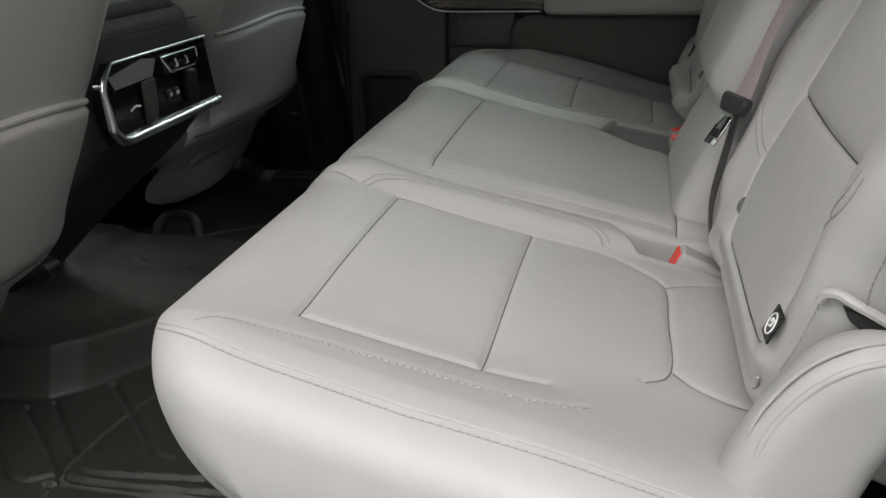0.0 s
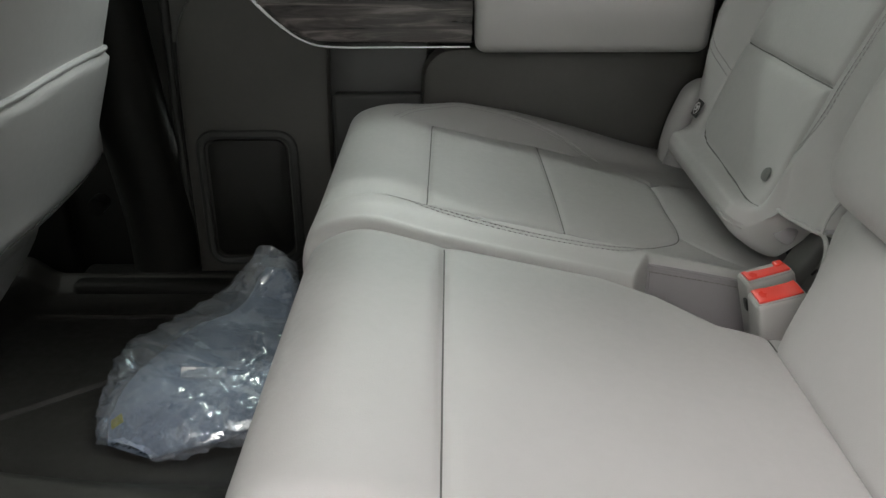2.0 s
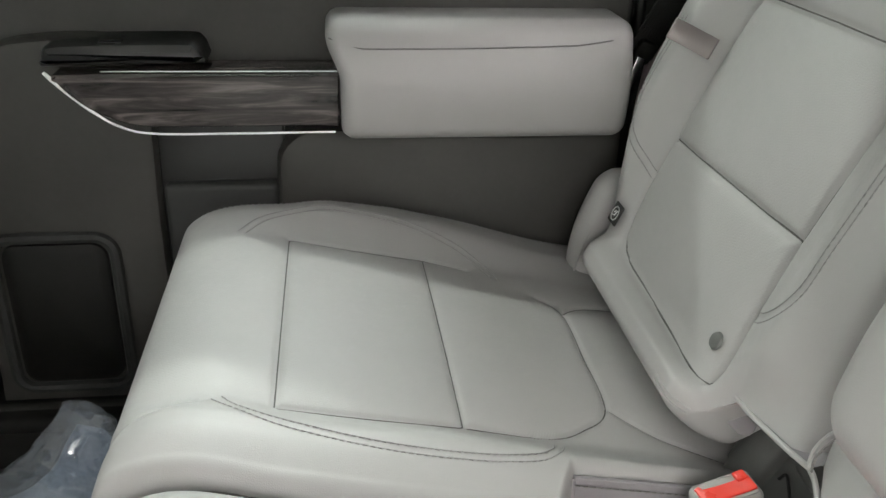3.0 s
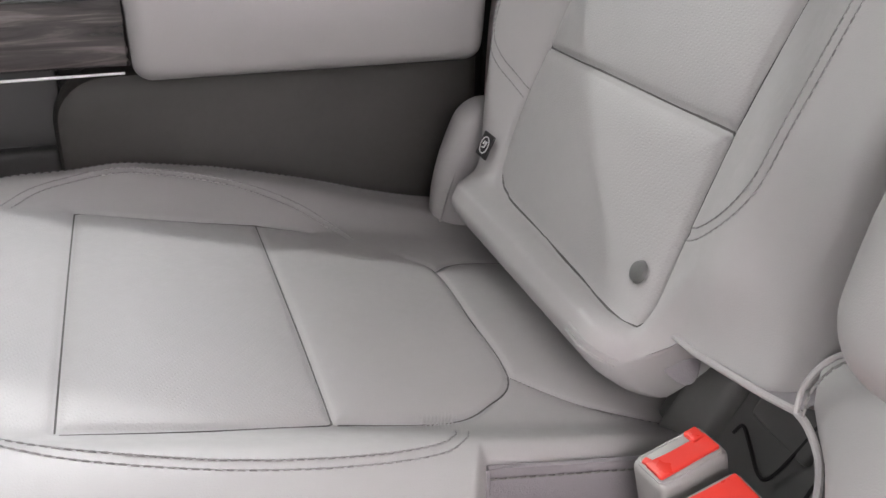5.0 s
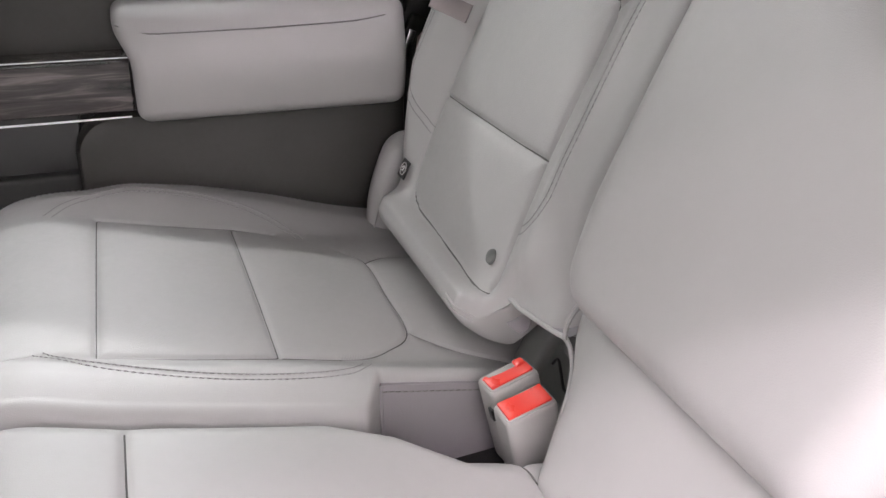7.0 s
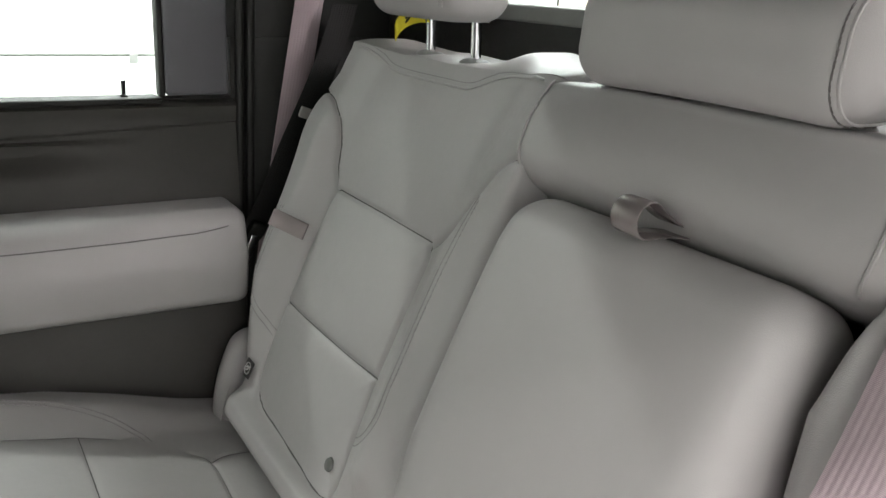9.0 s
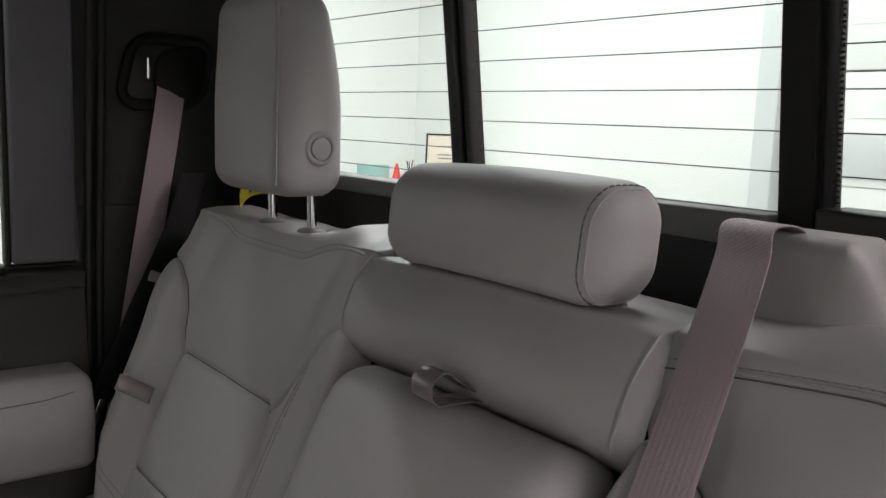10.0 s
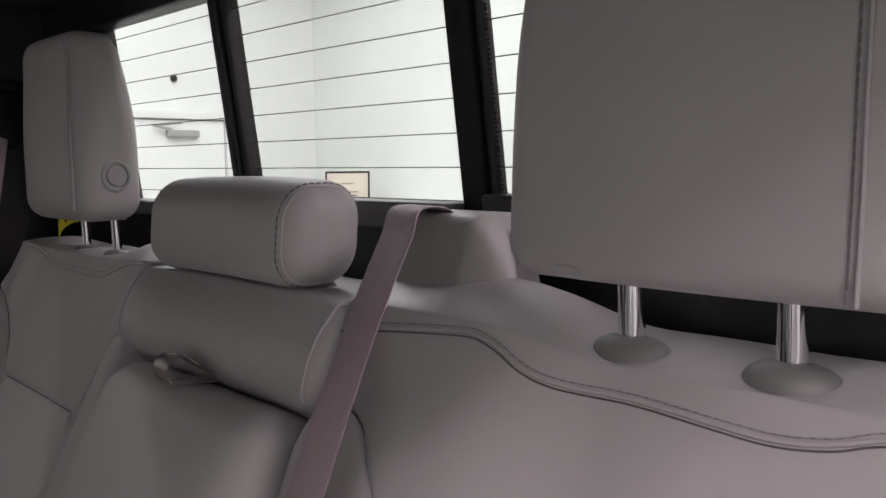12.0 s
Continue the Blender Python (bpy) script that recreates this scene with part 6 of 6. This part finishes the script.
# ---- floor mat ----
def floor_mat():
    m = thing("floor_mat", "dark ribbed rubber floor mat with a raised rim", "floor mat", (-0.4, 0, FLOOR))
    xs, ys = np.arange(-0.86, 0.02, 0.003), np.arange(-0.74, 0.741, 0.003)
    x, y = np.meshgrid(xs, ys, indexing="ij")
    # the tunnel hump: steep lip towards the near tray, a soft facet towards the bench
    foot = np.interp(x, [-0.62, -0.5, -0.47, -0.41, -0.33, -0.2, 0.0], [-0.31, -0.298, -0.275, -0.185, -0.15, -0.13, -0.12])
    steep = np.interp(x, [-0.5, -0.45, -0.36, -0.2], [0.03, 0.055, 0.1, 0.12])
    tall = np.interp(x, [-0.86, -0.46, -0.36, -0.2, 0.0], [0.062, 0.06, 0.045, 0.02, 0.012])
    hump = tall * ramped(y - foot, 0.0, steep) * (1 - ramped(y, 0.17, 0.24))
    lip = 0.009 * np.exp(-(((y - foot - steep) / 0.01) ** 2)) * (1 - ramped(x, -0.5, -0.44))
    rim = 0.03 * ramped(-x, 0.62, 0.68) + 0.02 * ramped(np.abs(y), 0.7, 0.735)
    z = FLOOR + hump + lip + rim * (1 - 0.5 * ramped(hump, 0.0, 0.05))
    grooves = [np.array([(-0.518, -0.318), (-0.445, -0.382), (-0.385, -0.44)]), np.array([(-0.489, -0.3), (-0.388, -0.402)]), curve([(-0.437, -0.24), (-0.377, -0.297), (-0.323, -0.351), (-0.29, -0.385), (-0.262, -0.396)], 5),
               curve([(-0.56, -0.36), (-0.473, -0.428), (-0.44, -0.455), (-0.41, -0.458), (-0.385, -0.44)], 5), curve([(-0.372, -0.42), (-0.362, -0.432), (-0.33, -0.436), (-0.2, -0.424)], 5),
               curve([(-0.39, -0.445), (-0.34, -0.452), (-0.2, -0.447), (-0.08, -0.43)], 5), np.array([(-0.39, -0.462), (-0.2, -0.462), (-0.06, -0.45)]),
               curve([(-0.62, 0.62), (-0.3, 0.62), (-0.26, 0.55), (-0.27, 0.3)], 6), np.array([(-0.6, 0.32), (-0.3, 0.55)])]
    z = z - 0.006 * np.exp(-((apart_from(x, y, grooves) / 0.0042) ** 4))
    # the overlap of the two mat halves
    cut = curve([(-0.365, -0.6), (-0.372, -0.494), (-0.378, -0.414), (-0.369, -0.305), (-0.354, -0.259), (-0.32, -0.22), (-0.25, -0.2)], 6)
    z = z - 0.0035 * np.exp(-((apart_from(x, y, [cut]) / 0.003) ** 2))
    z = z + 0.0035 * ramped(x, np.interp(y, cut[:, 1], cut[:, 0]), np.interp(y, cut[:, 1], cut[:, 0]) + 0.004) * (y < -0.2)
    ridge = [curve([(-0.565, 0.06), (-0.535, 0.035), (-0.5, 0.03), (-0.47, 0.045)], 6), curve([(-0.45, 0.02), (-0.42, 0.005), (-0.385, 0.012), (-0.37, 0.03)], 6)]
    z = z + 0.004 * np.exp(-((apart_from(x, y, ridge) / 0.005) ** 2))
    p = np.stack([x, y, z], -1)
    ids = np.arange(x.size).reshape(x.shape)
    quads = np.stack([ids[:-1, :-1], ids[1:, :-1], ids[1:, 1:], ids[:-1, 1:]], -1).reshape(-1, 4)
    solid("mat", (p.reshape(-1, 3), quads.tolist()), MAT, m)
    hook = curve([(-0.62, 0.215, 0.065), (-0.625, 0.24, 0.1), (-0.6, 0.255, 0.115), (-0.56, 0.25, 0.11), (-0.545, 0.235, 0.075)], 7)
    solid("rim_hook", tube(hook, 0.011, 10), MAT, m)
    return m


floor_mat()


# ---- the plastic bag on the floor ----
def film_material():
    """Clear film: mostly see-through, milky in its folds, with a sharp gloss."""
    m = bpy.data.materials.new("clear_crinkled_film")
    m.use_nodes = True
    nodes, links = m.node_tree.nodes, m.node_tree.links
    nodes.clear()
    out = nodes.new("ShaderNodeOutputMaterial")
    see, milk, gloss = nodes.new("ShaderNodeBsdfTransparent"), nodes.new("ShaderNodeBsdfDiffuse"), nodes.new("ShaderNodeBsdfGlossy")
    see.inputs[0].default_value = (0.88, 0.92, 0.96, 1)
    milk.inputs[0].default_value = (0.8, 0.83, 0.87, 1)
    gloss.inputs["Roughness"].default_value = 0.06
    where = nodes.new("ShaderNodeTexCoord").outputs["Object"]
    crease = node(nodes, "ShaderNodeTexNoise", Scale=26.0, Detail=5.0, Roughness=0.5, Distortion=0.8)
    crease.noise_type = "RIDGED_MULTIFRACTAL"
    links.new(where, crease.inputs["Vector"])
    rise = node(nodes, "ShaderNodeBump", Strength=0.8, Distance=0.01)
    links.new(crease.outputs[0], rise.inputs["Height"])
    links.new(rise.outputs[0], gloss.inputs["Normal"])
    fold = node(nodes, "ShaderNodeMapRange", From_Min=0.45, From_Max=0.9, To_Min=0.12, To_Max=0.5)
    links.new(crease.outputs[0], fold.inputs[0])
    one, two = nodes.new("ShaderNodeMixShader"), nodes.new("ShaderNodeMixShader")
    links.new(fold.outputs[0], one.inputs[0])
    links.new(see.outputs[0], one.inputs[1]), links.new(milk.outputs[0], one.inputs[2])
    two.inputs[0].default_value = 0.2
    links.new(one.outputs[0], two.inputs[1]), links.new(gloss.outputs[0], two.inputs[2])
    links.new(two.outputs[0], out.inputs[0])
    return m


def plastic_bag():
    b = thing("plastic_bag", "crumpled clear plastic bag with folded blue contents", "plastic bag", (-0.3, 0.42, FLOOR))
    m = film_material()
    blue = surface("blue_folded_film", (0.27, 0.33, 0.43), (0.62, 0.68, 0.74), 0.4, patch=18, grain=200, bump=0.4, depth=0.004)

    def hull(scale, seed, rough, fine=(60, 46), jag=0.0):
        us, vs = np.linspace(0, 1, fine[0]), np.linspace(0, 1, fine[1])
        rng = np.random.default_rng(int(seed))
        u, v = np.meshgrid(us, vs, indexing="ij")
        ang = 2 * math.pi * v
        # from the near corner on the mat to the gathered far end against the bench
        mid = np.stack([-0.362 + 0.152 * u, 0.284 + 0.276 * u, 0 * u], -1)
        halfw = 0.1 * np.sin(np.clip(u * 0.97 + 0.03, 0, 1) * math.pi) ** 0.5 * scale * (1 - 0.35 * ramped(u, 0.6, 0.9))
        high = np.interp(u, [0, 0.12, 0.35, 0.6, 0.8, 0.93, 1], [0.006, 0.042, 0.058, 0.066, 0.085, 0.14, 0.1]) * scale
        c, s_ = np.cos(ang), np.sin(ang)
        off = np.sign(c) * np.abs(c) ** 0.75 * np.where(c > 0, 1 + 0.5 * np.sin(u * math.pi), 1.0)
        p = mid + np.stack([off * halfw, -0.45 * off * halfw, FLOOR + 0.002 + high * np.clip(0.5 + 0.5 * s_ * 1.1, 0, 1)], -1)
        out = np.stack([c, -0.3 * c, s_], -1)
        for i in range(p.shape[0]):
            for j in range(p.shape[1]):
                q = Vector(p[i, j]) * 11 + Vector((seed, 0, 0))
                d = noise.noise(q) * 0.014 + (0.5 - abs(noise.noise(q * 2.1))) * 0.011 + (0.5 - abs(noise.noise(q * 4.7))) * 0.004
                p[i, j] += out[i, j] * (d * rough + jag * rng.standard_normal())
                p[i, j, :2] += jag * rng.standard_normal(2)
        p[..., 2] = np.maximum(p[..., 2], FLOOR + 0.003)
        p[:, -1] = p[:, 0]
        ids = np.arange(u.size).reshape(u.shape)
        quads = np.stack([ids[:-1, :-1], ids[1:, :-1], ids[1:, 1:], ids[:-1, 1:]], -1).reshape(-1, 4)
        return p.reshape(-1, 3), quads.tolist()

    solid("film", hull(0.97, 3.0, 1.0, (56, 40), 0.0012), m, b, sharp=12)
    solid("outer_film", hull(1.06, 9.0, 1.5, (40, 28), 0.002), m, b, sharp=14)
    solid("contents", hull(0.84, 5.0, 0.5, (70, 50)), blue, b, "folded blue-grey contents", sharp=25)
    solid("yellow_sticker", moved(rbox((0.009, 0.007, 0.001), 0.0008, 2), pose(-0.385, 0.318, 0.068, 20, -35, 10)), YELLOW, b)
    solid("paper_label", moved(rbox((0.028, 0.008, 0.0008), 0.0006, 2), pose(-0.288, 0.372, 0.104, 24, 6, 8)), WHITE, b, "white printed paper strip")
    return b


plastic_bag()


def warning_tag():
    t = thing("warning_tag", "yellow printed warning tag hanging under a headrest", "label tag", (0.56, 0.57, 0.84))
    v, f = rbox((0.042, 0.0006, 0.011), 0.0005, 1, 8)
    v[:, 1] += 0.01 * np.sin(v[:, 0] * 40)
    v[:, 2] -= 0.25 * v[:, 0] ** 2 / 0.05
    solid("tag", moved((v, f), pose(0.575, 0.575, 0.842, 0, 20, 75)), YELLOW, t)
    for i in range(3):
        solid("print_bar", moved(rbox((0.03, 0.001, 0.0012), 0.0005, 1), pose(0.572, 0.575, 0.848 - 0.005 * i, 0, 20, 75)), BLACK, t)
    return t


warning_tag()


# ---- what stands outside the windows ----
def sectional_door(name, label, at_pose, width, sections, height, panes, hinges):
    """A white sectional overhead door, with ribs, hinges and a small window."""
    d = thing(name, label, "garage door", (0, 0, 0), kind="structure")
    for i in range(sections):
        z = i * height
        solid("section", slab(-width / 2, width / 2, -0.02, 0.02, z + 0.006, z + height - 0.006, 0.005, 2), WALL, d)
        solid("rib", tube([(-width / 2, -0.021, z + height * 0.5), (width / 2, -0.021, z + height * 0.5)], 0.003, 5), WALL, d)
        for x in np.linspace(-width / 2 + 0.3, width / 2 - 0.3, hinges):
            hinge = slab(x - 0.03, x + 0.03, -0.035, -0.018, z + height - 0.05, z + height + 0.05, 0.006)
            solid("hinge", hinge, SATIN, d)
    for x, z in panes:
        solid("pane_frame", slab(x - 0.17, x + 0.17, -0.03, -0.015, z - 0.17, z + 0.17, 0.02, 3), WALL, d)
        solid("pane", slab(x - 0.13, x + 0.13, -0.034, -0.028, z - 0.13, z + 0.13, 0.002), FROST, d, "frosted window")
    d.matrix_world = at_pose
    return d


FROST = surface("frosted_pane", (0.6, 0.62, 0.63), (0.64, 0.66, 0.67), 0.4, grain=200, bump=0.05)
sectional_door("door_far_overhead", "white ribbed overhead garage door beside the truck", pose(0.3, 5.95, GROUND + 0.02, 0, 0, 0), 4.4, 6, 0.5, [], 5)
structure("trim_door_jamb", slab(4.66, 4.8, 2.28, 2.42, GROUND, 3.2, 0.01), FROST, "pale grey jamb beside the overhead door", "door jamb")
sectional_door("door_rear_overhead", "white ribbed overhead garage door behind the truck", pose(4.75, 0.6, GROUND + 0.02, 0, 0, -90), 3.2, 6, 0.5, [(-1.16, 1.545)], 0)


def plain_door():
    d = thing("door_2", "white painted hinged door with an overhead closer", "door", (3.4, 5.97, GROUND), kind="structure")
    solid("leaf", slab(2.97, 3.83, 5.96, 5.995, GROUND + 0.01, 1.28, 0.004), WALL, d)
    for x0, x1, z0, z1 in ((2.9, 2.96, GROUND, 1.36), (3.84, 3.9, GROUND, 1.36), (2.9, 3.9, 1.29, 1.35)):
        solid("door_frame", slab(x0, x1, 5.93, 5.998, z0, z1, 0.004), CEILING, d)
    solid("closer", slab(3.3, 3.58, 5.9, 5.958, 1.14, 1.2, 0.015, 3), GREY_PLASTIC, d, "grey door closer")
    solid("closer_arm", tube([(3.34, 5.915, 1.2), (3.16, 5.9, 1.23), (3.42, 5.9, 1.26)], 0.012, 6), GREY_PLASTIC, d)
    solid("lever", tube([(3.74, 5.955, 0.3), (3.74, 5.9, 0.3), (3.63, 5.9, 0.3)], 0.01, 8), SATIN, d)


plain_door()
sensor = thing("wall_sensor", "small black dome sensor on the showroom wall", "sensor", (3.41, 5.98, 1.62))
solid("dome", moved(lathe([(0.03, 0), (0.03, 0.012), (0.02, 0.026), (0.0001, 0.03)], 18), pose(3.41, 5.998, 1.62, 90, 0, 0)), BLACK, sensor)
TOP = 0.43


def counter():
    c = thing("counter", "white counter in the corner of the showroom", "counter", (4.3, 5.2, GROUND))
    solid("body", slab(3.95, 4.78, 4.0, 5.98, GROUND, TOP - 0.04, 0.01), WALL, c)
    solid("top", slab(3.9, 4.79, 3.95, 5.99, TOP - 0.04, TOP, 0.008, 3), WALL, c)


counter()
PAPER = surface("beige_paper", (0.6, 0.52, 0.43), (0.66, 0.58, 0.5), 0.8, patch=8, grain=300)
TEAL = surface("teal_card", (0.26, 0.46, 0.43), (0.32, 0.52, 0.49), 0.6, patch=8, grain=300)
GREEN = surface("dark_leaf", (0.02, 0.05, 0.025), (0.04, 0.09, 0.04), 0.6, patch=40, grain=300)


def certificate():
    f = thing("picture_frame", "thin dark frame with a beige printed certificate leaning back", "picture frame", (4.45, 5.1, TOP))
    m = pose(4.45, 5.06, TOP + 0.215, 0, 0, 48) @ pose(0, 0, 0, 0, 12, 0)
    for a, b, c, d in ((-0.17, 0.17, 0.19, 0.205), (-0.17, 0.17, -0.205, -0.19), (-0.185, -0.17, -0.205, 0.205), (0.17, 0.185, -0.205, 0.205)):
        solid("frame", moved(slab(-0.01, 0.01, a, b, c, d, 0.003), m), DARK, f)
    solid("sheet", moved(slab(-0.004, 0.003, -0.17, 0.17, -0.19, 0.19, 0.001, 1), m), PAPER, f, "beige printed sheet")
    for z, w in ((0.1, 0.05), (0.03, 0.09), (0.0, 0.08), (-0.04, 0.09), (-0.1, 0.04)):
        solid("print_bar", moved(slab(-0.007, -0.0045, -w, w, z - 0.005, z + 0.005, 0.001, 1), m), SHADOW_PLASTIC, f)


certificate()
box = thing("tissue_box", "teal cardboard box on the counter", "box", (4.1, 5.72, TOP))
solid("carton", slab(4.04, 4.26, 5.62, 5.8, TOP, TOP + 0.13, 0.006), TEAL, box)
solid("opening", slab(4.1, 4.2, 5.68, 5.74, TOP + 0.13, TOP + 0.133, 0.001, 1), WHITE, box)
marker = thing("marker_cone", "small orange marker cone on the counter", "cone", (4.25, 5.45, TOP))
solid("cone", at(lathe([(0.06, 0), (0.06, 0.008), (0.04, 0.012), (0.01, 0.15), (0.0001, 0.15)], 20), 4.25, 5.5, TOP), RED, marker)
cup = thing("pen_cup", "dark cup with pens on the counter", "pen cup", (4.3, 5.4, TOP))
solid("cup", at(lathe([(0.035, 0), (0.04, 0.09), (0.036, 0.09), (0.032, 0.01), (0.0001, 0.01)], 18), 4.3, 5.38, TOP), BLACK, cup)
for i, (dx, dy) in enumerate(((0.01, 0.02), (-0.015, 0.0), (0.0, -0.02))):
    solid("pen", tube([(4.3, 5.38, TOP + 0.02), (4.3 + 2 * dx, 5.38 + 2 * dy, TOP + 0.17 + 0.01 * i)], 0.005, 6), BLACK, cup)
plant = thing("potted_plant", "small dark green potted plant on the counter", "plant", (4.35, 5.3, TOP))
solid("pot", at(lathe([(0.03, 0), (0.04, 0.06), (0.0001, 0.055)], 16), 4.38, 5.26, TOP), DARK, plant)
for i in range(16):
    a, r = i * 2.4, 0.03 + 0.02 * (i % 3)
    tip = np.array([4.38 + r * math.cos(a), 5.26 + r * math.sin(a), TOP + 0.09 + 0.012 * (i % 5)])
    root = np.array([4.38, 5.26, TOP + 0.05])
    side = np.array([-math.sin(a), math.cos(a), 0]) * 0.008
    mid = (root + tip) / 2 + np.array([0, 0, 0.02])
    solid("leaf", ([root, mid - side, tip, mid + side, mid + np.array([0, 0, 0.004])], [[0, 1, 4], [1, 2, 4], [2, 3, 4], [3, 0, 4]]), GREEN, plant)
stack = thing("paper_stack", "white printed papers stacked on the counter", "papers", (4.4, 4.6, TOP))
for i in range(5):
    solid("sheet", moved(rbox((0.1, 0.15, 0.004), 0.002, 1), pose(4.4, 4.6, TOP + 0.005 + 0.008 * i, 0, 0, 6 * i - 10)), WHITE, stack)
